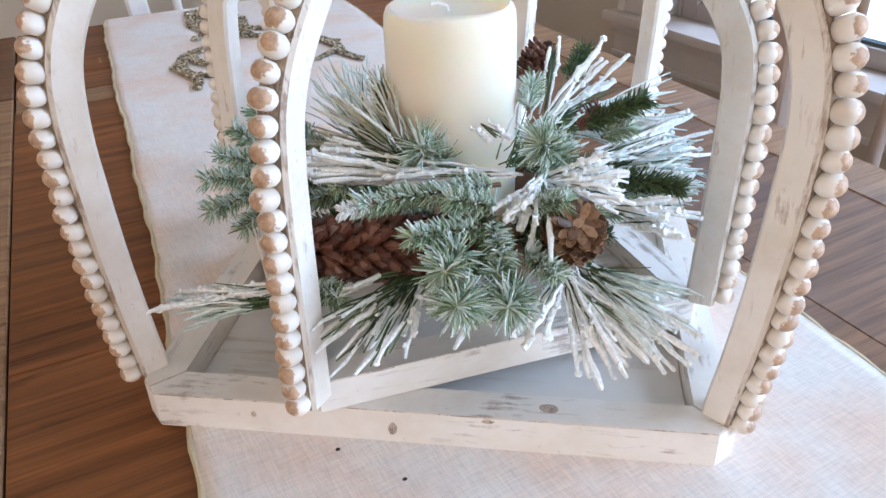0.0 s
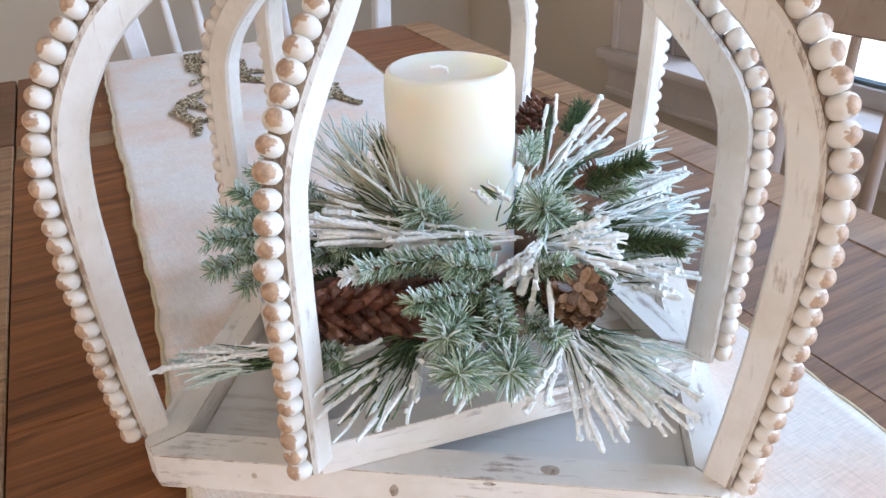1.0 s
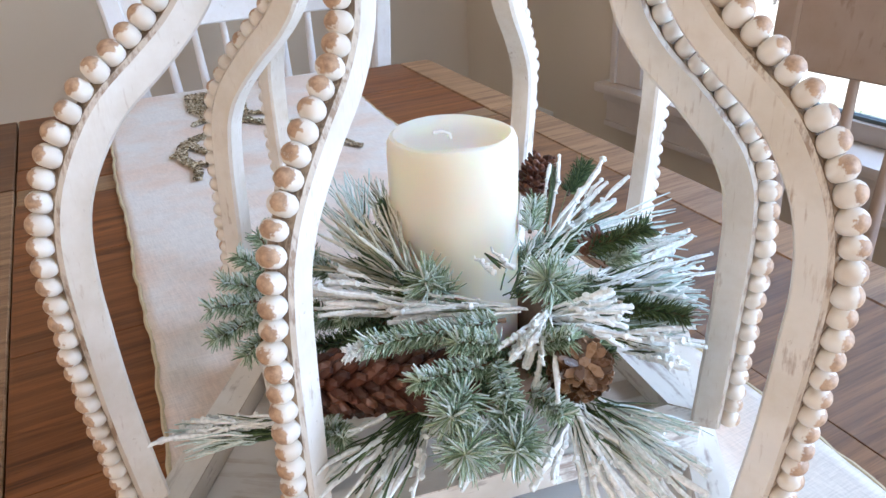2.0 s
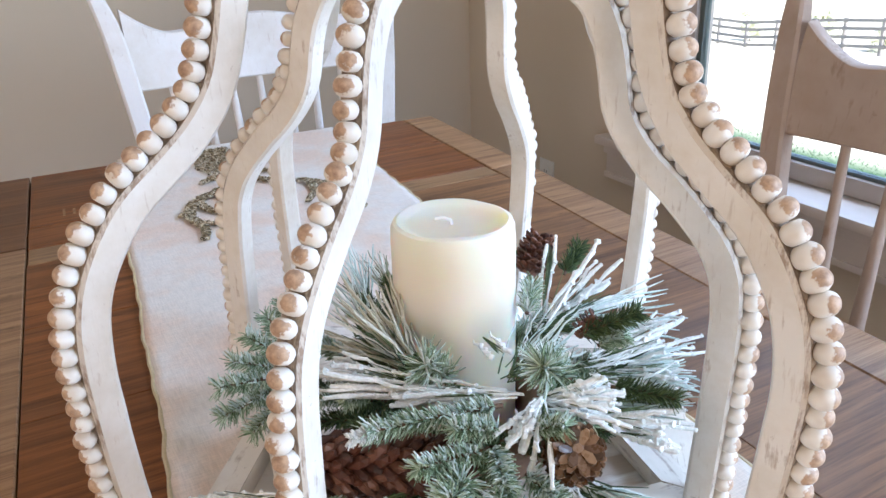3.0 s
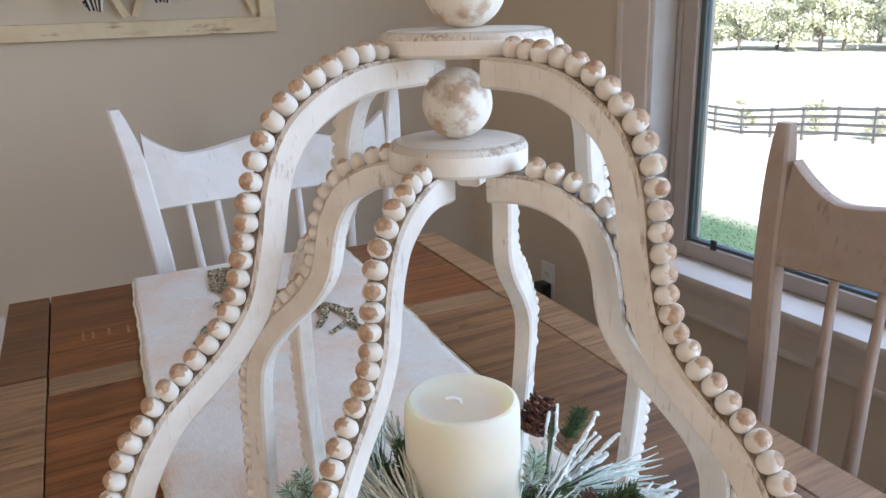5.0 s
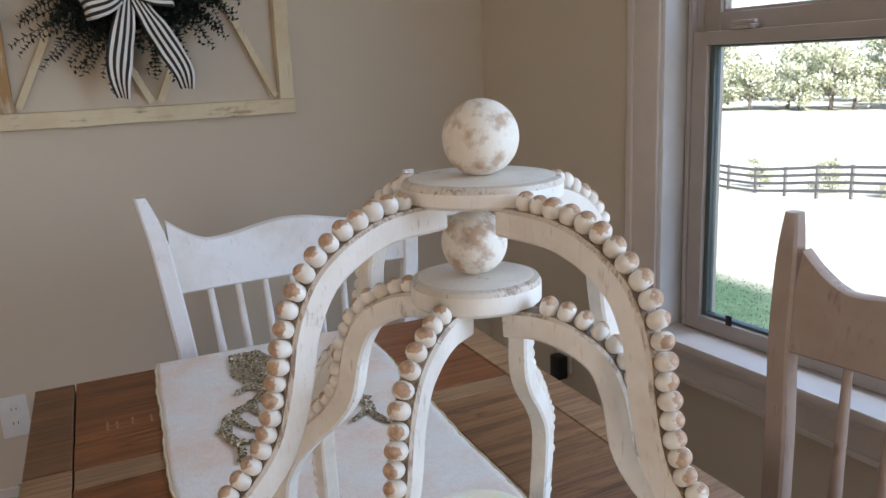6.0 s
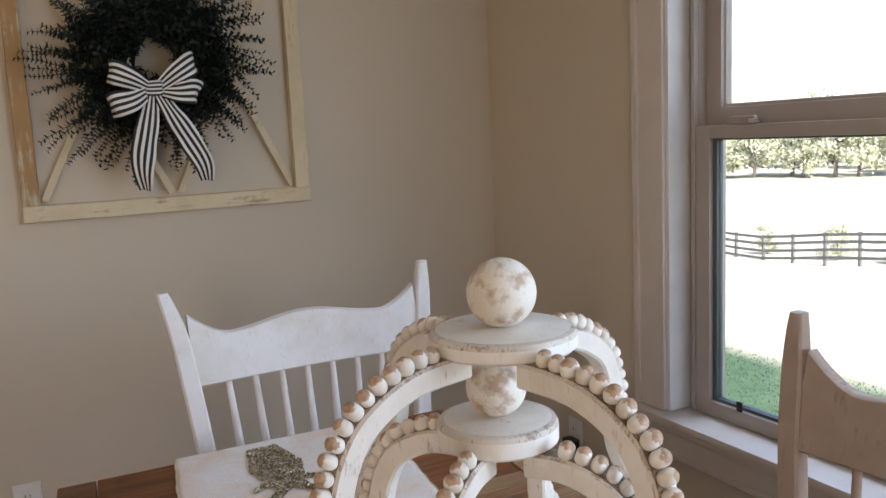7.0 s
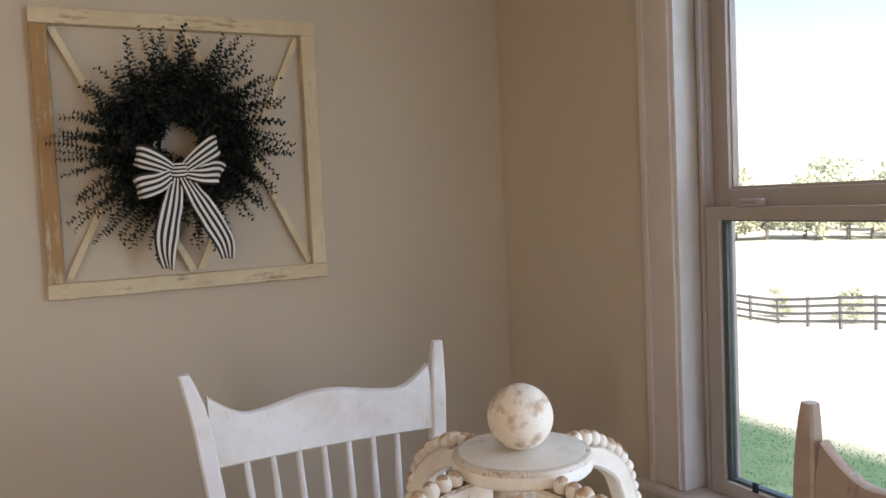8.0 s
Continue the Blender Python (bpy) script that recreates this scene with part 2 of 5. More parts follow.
def ground_material():
    k = Nodes("field_ground", 0.95)
    geo = k.co.outputs["Object"]
    sep = k.t.nodes.new("ShaderNodeSeparateXYZ")
    k.link(geo, sep.inputs[0])
    n = k.noise(k.coords(), 0.6, 4)
    far = k.math("ADD", k.math("MULTIPLY", k.math("SUBTRACT", sep.outputs["X"], 4.55), 2.5), k.math("MULTIPLY", k.math("SUBTRACT", n, 0.5), 0.8))
    green = k.ramp(k.noise(k.coords(), 9, 4), [(0.3, (0.038, 0.078, 0.032)), (0.7, (0.062, 0.112, 0.050))])
    dry = k.ramp(n, [(0.3, (0.40, 0.37, 0.26)), (0.7, (0.50, 0.46, 0.34))])
    k.colour(k.mix(far, green, dry))
    k.bump(k.noise(k.coords(), 30, 3), 0.6, 0.02)
    return k.m


GROUND = ground_material()


def glass_material():
    m = bpy.data.materials.new("window_glass")
    m.use_nodes = True
    b = m.node_tree.nodes["Principled BSDF"]
    b.inputs["Roughness"].default_value = 0.02
    b.inputs["Transmission Weight"].default_value = 1.0
    b.inputs["IOR"].default_value = 1.05
    return m


GLASS = glass_material()


def stripe_material():
    """Black and white ribbon; stripes run along the ribbon's length (its u)."""
    k = Nodes("striped_ribbon", 0.75)
    uv = k.t.nodes.new("ShaderNodeUVMap")
    sep = k.t.nodes.new("ShaderNodeSeparateXYZ")
    k.link(uv.outputs[0], sep.inputs[0])
    frac = k.t.nodes.new("ShaderNodeMath")
    frac.operation = "FRACT"
    mul = k.t.nodes.new("ShaderNodeMath")
    mul.operation = "MULTIPLY"
    mul.inputs[1].default_value = 3.9
    k.link(sep.outputs["Y"], mul.inputs[0])
    k.link(mul.outputs[0], frac.inputs[0])
    col = k.ramp(frac.outputs[0], [(0.44, (0.80, 0.78, 0.74)), (0.47, (0.02, 0.02, 0.022)), (0.95, (0.02, 0.02, 0.022)), (0.98, (0.80, 0.78, 0.74))])
    k.colour(col)
    k.bump(k.noise(k.coords(), 900, 2), 0.3, 0.0004)
    return k.m


RIBBON = stripe_material()


# ---- mesh helpers ----
def mesh_of(name, bm, material, smooth=True, angle=40):
    me = bpy.data.meshes.new(name)
    bmesh.ops.recalc_face_normals(bm, faces=bm.faces)
    bm.to_mesh(me)
    bm.free()
    for m in material if isinstance(material, (list, tuple)) else [material]:
        me.materials.append(m)
    if smooth:
        me.shade_smooth()
        me.set_sharp_from_angle(angle=radians(angle))
    return me


def part(name, bm, material, parent, label="", place=None, smooth=True):
    ob = new(name, mesh_of(name, bm, material, smooth))
    ob.parent = parent
    if place is not None:
        ob.matrix_basis = place
    if label:
        ob["label"] = label
    return ob


def thing(name, place, label, category, group="", kind=""):
    ob = new(name)
    ob.empty_display_size = 0.02
    ob.matrix_basis = place
    return tagged(ob, label, category, group, kind)


def solid(name, bm, material, label, category, kind="", place=None, group="", smooth=True):
    ob = new(name, mesh_of(name, bm, material, smooth))
    if place is not None:
        ob.matrix_basis = place
    return tagged(ob, label, category, group, kind)


def box(bm, lo, hi, bevel=0.0, seg=2, turn=None):
    geom = bmesh.ops.create_cube(bm, size=1.0)
    lo, hi = Vector(lo), Vector(hi)
    size, mid = hi - lo, (hi + lo) / 2
    for v in geom["verts"]:
        v.co = Vector((v.co.x * size.x, v.co.y * size.y, v.co.z * size.z)) + mid
    if bevel:
        edges = list({e for v in geom["verts"] for e in v.link_edges})
        made = bmesh.ops.bevel(bm, geom=edges, offset=bevel, segments=seg, affect="EDGES", profile=0.6)
        verts = list({v for f in made["faces"] for v in f.verts} | {v for v in geom["verts"] if v.is_valid})
    else:
        verts = geom["verts"]
    if turn is not None:
        bmesh.ops.transform(bm, matrix=turn, verts=verts)
    return bm


def boxed(lo, hi, bevel=0.0, seg=2, turn=None):
    return box(bmesh.new(), lo, hi, bevel, seg, turn)


def lathe(bm, profile, n=40, at=(0, 0, 0), turn=None):
    """Turned shape: profile of (radius, z) from bottom to top."""
    turn = turn or Matrix.Identity(4)
    rings = []
    for r, z in profile:
        if r < 1e-6:
            rings.append([bm.verts.new(turn @ (Vector(at) + Vector((0, 0, z))))])
        else:
            rings.append([bm.verts.new(turn @ (Vector(at) + Vector((r * math.cos(2 * math.pi * i / n), r * math.sin(2 * math.pi * i / n), z)))) for i in range(n)])
    for a, b in zip(rings, rings[1:]):
        for i in range(n):
            j = (i + 1) % n
            ring = [a[i % len(a)], a[j % len(a)], b[j % len(b)], b[i % len(b)]]
            f = list(dict.fromkeys(ring))
            if len(f) > 2:
                bm.faces.new(f)
    for ring, flip in ((rings[0], True), (rings[-1], False)):
        if len(ring) > 2:
            bm.faces.new(ring[::-1] if flip else ring)
    return bm


def tube(bm, pts, radii, n=6, cap=True):
    """A round rod along points."""
    pts = [Vector(p) for p in pts]
    rings = []
    up = Vector((0.31, 0.22, 0.93))
    for i, p in enumerate(pts):
        d = (pts[min(i + 1, len(pts) - 1)] - pts[max(i - 1, 0)]).normalized()
        a = d.cross(up)
        a = a.normalized() if a.length > 1e-4 else d.orthogonal().normalized()
        b = d.cross(a)
        r = radii[i] if isinstance(radii, (list, tuple)) else radii
        rings.append([bm.verts.new(p + r * (math.cos(2 * math.pi * k / n) * a + math.sin(2 * math.pi * k / n) * b)) for k in range(n)])
    for a, b in zip(rings, rings[1:]):
        for k in range(n):
            j = (k + 1) % n
            bm.faces.new((a[k], a[j], b[j], b[k]))
    if cap:
        bm.faces.new(rings[0][::-1])
        bm.faces.new(rings[-1])
    return bm


def spline(pts, n):
    """n points along a smooth curve through pts, evenly spaced."""
    pts = [Vector(p) for p in pts]
    ext = [2 * pts[0] - pts[1]] + pts + [2 * pts[-1] - pts[-2]]
    fine = []
    for i in range(len(pts) - 1):
        p0, p1, p2, p3 = ext[i:i + 4]
        for k in range(16):
            t = k / 16
            fine.append(0.5 * ((2 * p1) + (p2 - p0) * t + (2 * p0 - 5 * p1 + 4 * p2 - p3) * t * t + (3 * p1 - p0 - 3 * p2 + p3) * t ** 3))
    fine.append(pts[-1])
    d = [0.0]
    for a, b in zip(fine, fine[1:]):
        d.append(d[-1] + (b - a).length)
    out, j = [], 0
    for k in range(n):
        s = d[-1] * k / (n - 1)
        while j < len(d) - 2 and d[j + 1] < s:
            j += 1
        f = (s - d[j]) / max(d[j + 1] - d[j], 1e-9)
        out.append(fine[j].lerp(fine[j + 1], min(max(f, 0), 1)))
    return out, d[-1]


def slab(bm, outline, lo, hi, axis="z", bevel=0.0):
    """A flat board cut to an outline of (a, b), from lo to hi along axis."""
    put = {"z": lambda a, b, c: (a, b, c), "y": lambda a, b, c: (a, c, b), "x": lambda a, b, c: (c, a, b)}[axis]
    n = len(outline)
    inner = outline
    if bevel:
        cx, cy = sum(p[0] for p in outline) / n, sum(p[1] for p in outline) / n
        inner = [(a + (cx - a) * bevel / max(math.hypot(cx - a, cy - b), 1e-6), b + (cy - b) * bevel / max(math.hypot(cx - a, cy - b), 1e-6)) for a, b in outline]
    layers = [(inner, lo), (outline, lo + bevel), (outline, hi - bevel), (inner, hi)] if bevel else [(outline, lo), (outline, hi)]
    rings = [[bm.verts.new(put(a, b, c)) for a, b in o] for o, c in layers]
    for p, q in zip(rings, rings[1:]):
        for i in range(n):
            j = (i + 1) % n
            bm.faces.new((p[i], p[j], q[j], q[i]))
    bm.faces.new(rings[0][::-1])
    bm.faces.new(rings[-1])
    return bm


# ---- the room ----
def wall_x(name, x0, x1, y0, y1, openings, label):
    """A wall along y between x0 and x1, with (y0, y1, z0, z1) openings through it."""
    bm = bmesh.new()
    cuts = sorted(openings)
    y = y0
    for a, b, z0, z1 in cuts:
        box(bm, (x0, y, 0), (x1, a, 2.6))
        box(bm, (x0, a, 0), (x1, b, z0))
        box(bm, (x0, a, z1), (x1, b, 2.6))
        y = b
    box(bm, (x0, y, 0), (x1, y1, 2.6))
    return solid(name, bm, WALL, label, "wall", "structure", smooth=False)


def wall_y(name, y0, y1, x0, x1, openings, label):
    bm = bmesh.new()
    x = x0
    for a, b, z0, z1 in sorted(openings):
        box(bm, (x, y0, 0), (a, y1, 2.6))
        box(bm, (a, y0, 0), (b, y1, z0))
        box(bm, (a, y0, z1), (b, y1, 2.6))
        x = b
    box(bm, (x, y0, 0), (x1, y1, 2.6))
    return solid(name, bm, WALL, label, "wall", "structure", smooth=False)


WX, WY = 1.465, 2.49
wall_x("wall_east", WX, WX + 0.17, -2.4, WY, [(0.70, 1.61, 0.53, 2.08), (-1.43, -0.17, 0.53, 2.08)], "greige painted wall with a white-trimmed window")
wall_y("wall_north", WY, WY + 0.15, -2.55, WX + 0.17, [], "plain greige painted wall behind the dining table")
# the west and south walls are out of view; openings added for warm lamps
wall_x("wall_west", -2.55, -2.40, -2.4, WY, [(0.24, 0.86, 1.04, 1.96)], "plain greige wall, out of view, with an opening added for a lamp")
wall_y("wall_south", -2.55, -2.40, -2.55, WX + 0.17, [(-1.41, -0.79, 0.98, 2.02)], "plain greige wall, out of view, with an opening added for a lamp")
solid("floor", boxed((-2.55, -2.55, -0.12), (WX + 0.17, WY + 0.15, 0)), FLOOR_WOOD, "brown wooden floor of the dining room", "floor", "structure")
solid("ceiling", boxed((-2.55, -2.55, 2.6), (WX + 0.17, WY + 0.15, 2.72)), CEILING, "flat white ceiling", "ceiling", "structure")


def baseboards():
    bm = bmesh.new()
    box(bm, (-2.4, WY - 0.016, 0.0), (WX, WY - 0.001, 0.13), 0.004)
    solid("baseboard", bm, TRIM_SHADED, "white painted baseboard along the wall", "baseboard", "structure")
    bm = bmesh.new()
    box(bm, (WX - 0.016, -2.4, 0.0), (WX - 0.001, WY - 0.017, 0.13), 0.004)
    solid("baseboard", bm, TRIM_SHADED, "white painted baseboard below the window", "baseboard", "structure")


baseboards()


def window():
    """Double-hung window: lower sash inside, upper sash outside, casing, stool and apron."""
    y0, y1, z0, z1 = 0.70, 1.61, 0.545, 2.08
    w = thing("window_1", pose(WX, (y0 + y1) / 2, z0), "double-hung window in a white painted casing", "window", kind="structure")
    inv = w.matrix_basis.inverted()

    def p(name, bm, mat, label="", parent=None):
        bmesh.ops.transform(bm, matrix=inv, verts=bm.verts)
        return part(name, bm, mat, parent or w, label)

    for a, b in ((y1, y1 + 0.108), (y0 - 0.108, y0)):
        bm = boxed((WX - 0.022, a, 0.545), (WX - 0.001, b, z1 + 0.078), 0.004)
        box(bm, (WX - 0.030, a + (0.088 if a == y1 else 0.0), 0.545), (WX - 0.0205, b - (0.0 if a == y1 else 0.088), z1 + 0.078), 0.003)
        p("casing", bm, TRIM_SHADED)
    p("casing", boxed((WX - 0.022, y0 - 0.11, z1 + 0.079), (WX - 0.001, y1 + 0.11, z1 + 0.17), 0.004), TRIM_SHADED)
    # jamb lining
    for a, b in ((y1 - 0.012, y1 - 0.001), (y0 + 0.001, y0 + 0.012)):
        p("jamb", boxed((WX - 0.012, a, 0.5455), (WX + 0.165, b, z1 - 0.001)), JAMB_LIT)
    p("jamb", boxed((WX - 0.012, y0 + 0.013, z1 - 0.012), (WX + 0.165, y1 - 0.013, z1 - 0.001)), TRIM_SHADED)
    p("window_sill", boxed((WX - 0.055, y0 - 0.140, 0.520), (WX + 0.165, y1 + 0.140, 0.544), 0.006), TRIM_SHADED)
    bm = boxed((WX - 0.020, y0 - 0.125, 0.425), (WX - 0.001, y1 + 0.125, 0.519), 0.004)
    box(bm, (WX - 0.034, y0 - 0.125, 0.494), (WX - 0.0195, y1 + 0.125, 0.5195), 0.006)
    box(bm, (WX - 0.027, y0 - 0.125, 0.425), (WX - 0.0195, y1 + 0.125, 0.440), 0.003)
    p("apron", bm, TRIM_SHADED)

    for a, b in ((y1 - 0.0435, y1 - 0.0125), (y0 + 0.0125, y0 + 0.0435)):
        bm = boxed((WX + 0.062, a, 0.5455), (WX + 0.160, b, z1 - 0.0125), 0.003)
        box(bm, (WX + 0.046, a if a > 1 else b - 0.012, 0.5455), (WX + 0.0615, a + 0.012 if a > 1 else b, z1 - 0.0125), 0.002)
        p("sash_track", bm, VINYL_SHADED)

    def sash(x, za, zb, stile, bot, top, lower):
        a, b = y0 + 0.044, y1 - 0.044
        s = p("sash_frame", boxed((x, b - stile, za), (x + 0.032, b, zb), 0.003), VINYL_SHADED)
        p("sash_frame", boxed((x, a, za), (x + 0.032, a + stile, zb), 0.003), VINYL_SHADED)
        p("sash_rail", boxed((x, a + stile, za), (x + 0.032, b - stile, za + bot), 0.003), VINYL_SHADED)
        p("sash_rail", boxed((x - 0.002, a + stile, zb - top), (x + 0.034, b - stile, zb), 0.003), VINYL_SHADED)
        # glazing bead and dark inner edge
        e = 0.014 if lower else 0.004
        ya, yb, zc, zd = a + stile, b - stile, za + bot, zb - top
        for lo, hi in (((x + 0.012, yb - e, zc), (x + 0.034, yb, zd)), ((x + 0.012, ya, zc), (x + 0.034, ya + e, zd)),
                       ((x + 0.012, ya + e, zc), (x + 0.034, yb - e, zc + 0.008)), ((x + 0.012, ya + e, zd - 0.004), (x + 0.034, yb - e, zd))):
            p("glazing_edge", boxed(lo, hi, 0.001), SCREEN_EDGE if lower else VINYL_SHADED, "dark edge of the window screen" if lower else "")
        pane = p("pane", boxed((x + 0.020, ya + e, zc + 0.008), (x + 0.024, yb - e, zd - 0.004)), GLASS, "clear glass pane")
        pane.visible_shadow = False

    sash(WX + 0.050, 0.546, 1.300, 0.046, 0.040, 0.032, True)
    sash(WX + 0.086, 1.262, 2.066, 0.050, 0.082, 0.040, False)
    # sash lock and tilt latch
    bm = boxed((WX + 0.040, 1.39, 1.301), (WX + 0.080, 1.45, 1.312), 0.003)
    box(bm, (WX + 0.036, 1.37, 1.312), (WX + 0.050, 1.44, 1.320), 0.003)
    p("sash_lock", bm, VINYL_SHADED)
    p("clip", boxed((WX + 0.043, 1.408, 0.586), (WX + 0.0495, 1.424, 0.612), 0.002), BLACK, "small black plastic clip")


window()


def outlet(place):
    o = thing("wall_outlet", place, "white plastic double wall outlet", "outlet", "wall outlets")
    bm = boxed((-0.036, -0.006, -0.060), (0.036, -0.0005, 0.060), 0.003)
    part("cover_plate", bm, PLATE, o)
    for z in (-0.021, 0.021):
        bm = lathe(bmesh.new(), [(0.0168, 0.0), (0.0168, 0.0018), (0.0155, 0.0025)], 20, turn=pose(0, -0.006, z, 90, 0, 0))
        sock = part("socket", bm, PLATE, o)
        for x in (-0.006, 0.006):
            part("slot", boxed((x - 0.001, -0.0090, z - 0.001), (x + 0.001, -0.0080, z + 0.007)), BLACK, sock, "dark slot")
    part("screw", lathe(bmesh.new(), [(0.003, 0.0), (0.0022, 0.0014)], 10, turn=pose(0, -0.006, 0, 90, 0, 0)), PLATE, o)
    return o


outlet(pose(-0.10, WY, 0.335))
outlet(pose(WX, 2.03, 0.335, 0, 0, -90))
charger = thing("phone_charger", pose(WX - 0.0075, 2.03, 0.318, 0, 0, -90), "black plug-in charger in the wall outlet", "charger")
part("charger_body", boxed((-0.024, -0.036, -0.062), (0.024, 0.0, 0.014), 0.005), BLACK, charger)
part("cable_stub", tube(bmesh.new(), [(0, -0.016, -0.060), (0, -0.018, -0.10), (0.004, -0.012, -0.18), (0.01, -0.004, -0.30)], 0.0022, 8), BLACK, charger)


# ---- the table ----
TO, TU, TV = Vector((-0.02, 1.482)), Vector((0.9994, -0.035)), Vector((0.075, 0.9972))
TOP = 0.75


def on_table(u, v, z=0.0):
    p = TO + u * TU + v * TV
    return Vector((p.x, p.y, TOP + z))


def board(u0, u1, v0, v1, thick=0.03, gap=0.0013, bevel=0.0016):
    """One board of the table top, its edges eased."""
    bm = bmesh.new()
    rings = []
    for ins, z in ((gap + bevel, -thick), (gap, -thick + bevel), (gap, -bevel), (gap + bevel, 0.0)):
        rings.append([bm.verts.new(on_table(u, v, z)) for u, v in ((u0 + ins, v0 + ins), (u1 - ins, v0 + ins), (u1 - ins, v1 - ins), (u0 + ins, v1 - ins))])
    for p, q in zip(rings, rings[1:]):
        for i in range(4):
            bm.faces.new((p[i], p[(i + 1) % 4], q[(i + 1) % 4], q[i]))
    bm.faces.new(rings[0][::-1])
    bm.faces.new(rings[-1])
    return bm


def table():
    t = thing("dining_table", pose(0.2, 0.6, 0), "brown oak dining table with a plank and panel top", "table")
    inv = t.matrix_basis.inverted()

    def p(name, bm, mat, label=""):
        bmesh.ops.transform(bm, matrix=inv, verts=bm.verts)
        return part(name, bm, mat, t, label, smooth=False)

    W, L, e = 0.775, -1.95, 0.062
    p("edge_board", board(0, e, L, -0.330), OAK_EDGE)
    p("edge_board", board(0, e, -0.330, 0), OAK_DARK)
    p("edge_board", board(W - e, W, L, -0.36), OAK_EDGE)
    p("edge_board", board(W - e, W, -0.36, 0), OAK_EDGE)
    p("end_board", board(e, 0.40, -0.258, 0), OAK_ACROSS)
    p("end_board", board(e, 0.40, -0.336, -0.258, gap=0.0005), OAK_ACROSS)
    for k, u in enumerate((0.105, 0.118, 0.140, 0.166, 0.181, 0.197, 0.226)):
        p("scratch", board(u, u + 0.0042, -0.228 + 0.002 * (k % 3), -0.196 - 0.004 * (k % 2), 0.0008, 0.0004, 0.0003), OAK_BAND, "pale scratch across the board").location.z += 0.0003
    p("end_board", board(0.40, W - e, -0.175, 0), OAK_ACROSS)
    p("end_board", board(0.40, W - e, -0.346, -0.175), OAK_ACROSS)
    p("band_board", board(e, 0.40, -0.392, -0.336), OAK_BAND)
    p("band_board", board(0.40, W - e, -0.392, -0.346), OAK_BAND)
    for k in range(9):
        v1 = -0.392 - k * 0.176
        v0 = max(v1 - 0.176, L)
        p("panel_board", board(e, 0.40, v0, v1, gap=0.0004, bevel=0.0004), OAK_ACROSS)
    for k in range(2):
        u0 = 0.40 + k * (W - e - 0.40) / 2
        p("panel_board", board(u0, u0 + (W - e - 0.40) / 2, L, -0.392, gap=0.0004, bevel=0.0004), OAK_ALONG)
    for u0, u1, v0, v1 in ((0.05, 0.072, L + 0.05, -0.06), (W - 0.072, W - 0.05, L + 0.05, -0.06), (0.075, W - 0.075, -0.082, -0.06), (0.075, W - 0.075, L + 0.05, L + 0.072)):
        bm = bmesh.new()
        ring = [on_table(u, v) for u, v in ((u0, v0), (u1, v0), (u1, v1), (u0, v1))]
        lo = [bm.verts.new((q.x, q.y, 0.63)) for q in ring]
        hi = [bm.verts.new((q.x, q.y, 0.7195)) for q in ring]
        for i in range(4):
            bm.faces.new((lo[i], lo[(i + 1) % 4], hi[(i + 1) % 4], hi[i]))
        bm.faces.new(lo[::-1])
        bm.faces.new(hi)
        p("apron", bm, OAK_EDGE)
    for u in (0.095, W - 0.095):
        for v in (-0.105, L + 0.1):
            c = on_table(u, v)
            prof = [(0.026, 0.0), (0.030, 0.05), (0.024, 0.12), (0.036, 0.34), (0.040, 0.50), (0.026, 0.56), (0.042, 0.60), (0.042, 0.719)]
            p("leg", lathe(bmesh.new(), prof, 20, (c.x, c.y, 0.0)), OAK_EDGE)


table()


# ---- the runner ----
def runner_edges(v):
    """u of both edges of the cloth at table length v."""
    left = 0.192 + 0.0022 * math.sin(v * 6) + 0.0012 * math.sin(v * 23 + 1) + 0.0006 * math.sin(v * 61) + 0.035 * v
    right = 0.571 + 0.0022 * math.sin(v * 7 + 2) + 0.0012 * math.sin(v * 27) + 0.036 * v
    return left, right


def cloth_lift(u, v):
    f = noise.noise(Vector((u * 9, v * 5, 0.3))) * 0.5 + noise.noise(Vector((u * 22, v * 14, 4.1))) * 0.25
    return 0.0020 + 0.0010 * max(f, -0.6)


def runner():
    nu, nv = 44, 220
    bm = bmesh.new()
    grid = []
    vs = [-1.95 + 2.055 * i / nv for i in range(nv + 1)]
    for v in vs:
        row = []
        vv = min(v, 0.012)
        a, b = runner_edges(vv)
        for k in range(nu + 1):
            f = k / nu
            u = a + (b - a) * f
            z = cloth_lift(u, vv)
            if v > 0.012:       # falls over the table's end
                s = v - 0.012
                bend = min(s / 0.018, 1.0) * math.pi / 2
                q = on_table(u, 0.012 + 0.0115 * math.sin(bend), z - 0.0115 * (1 - math.cos(bend)) - max(s - 0.018, 0))
            else:
                q = on_table(u, v, z)
            row.append(bm.verts.new(q))
        grid.append(row)
    for r0, r1 in zip(grid, grid[1:]):
        for k in range(nu):
            bm.faces.new((r0[k], r0[k + 1], r1[k + 1], r1[k]))
    inv = pose(-0.3, -0.6, -TOP)
    bmesh.ops.transform(bm, matrix=inv, verts=bm.verts)
    ob = solid("table_runner", bm, LINEN, "cream linen table runner with a tan hem and gold glitter deer", "table runner", place=pose(0.3, 0.6, TOP))
    mod = ob.modifiers.new("thickness", "SOLIDIFY")
    mod.thickness, mod.offset = 0.0016, -1
    for side in (0, 1):
        bm = bmesh.new()
        pts = []
        for i in range(0, 150):
            v = -1.95 + 1.955 * i / 149
            e = runner_edges(v)[side]
            pts.append(on_table(e + (0.001 if side else -0.001) + 0.0008 * math.sin(i * 1.7), v, 0.0022 + 0.0006 * math.sin(i * 2.3)))
        tube(bm, pts, 0.0021, 6)
        bmesh.ops.transform(bm, matrix=inv, verts=bm.verts)
        part("hem", bm, HEM, ob, "tan rolled hem")
    return ob


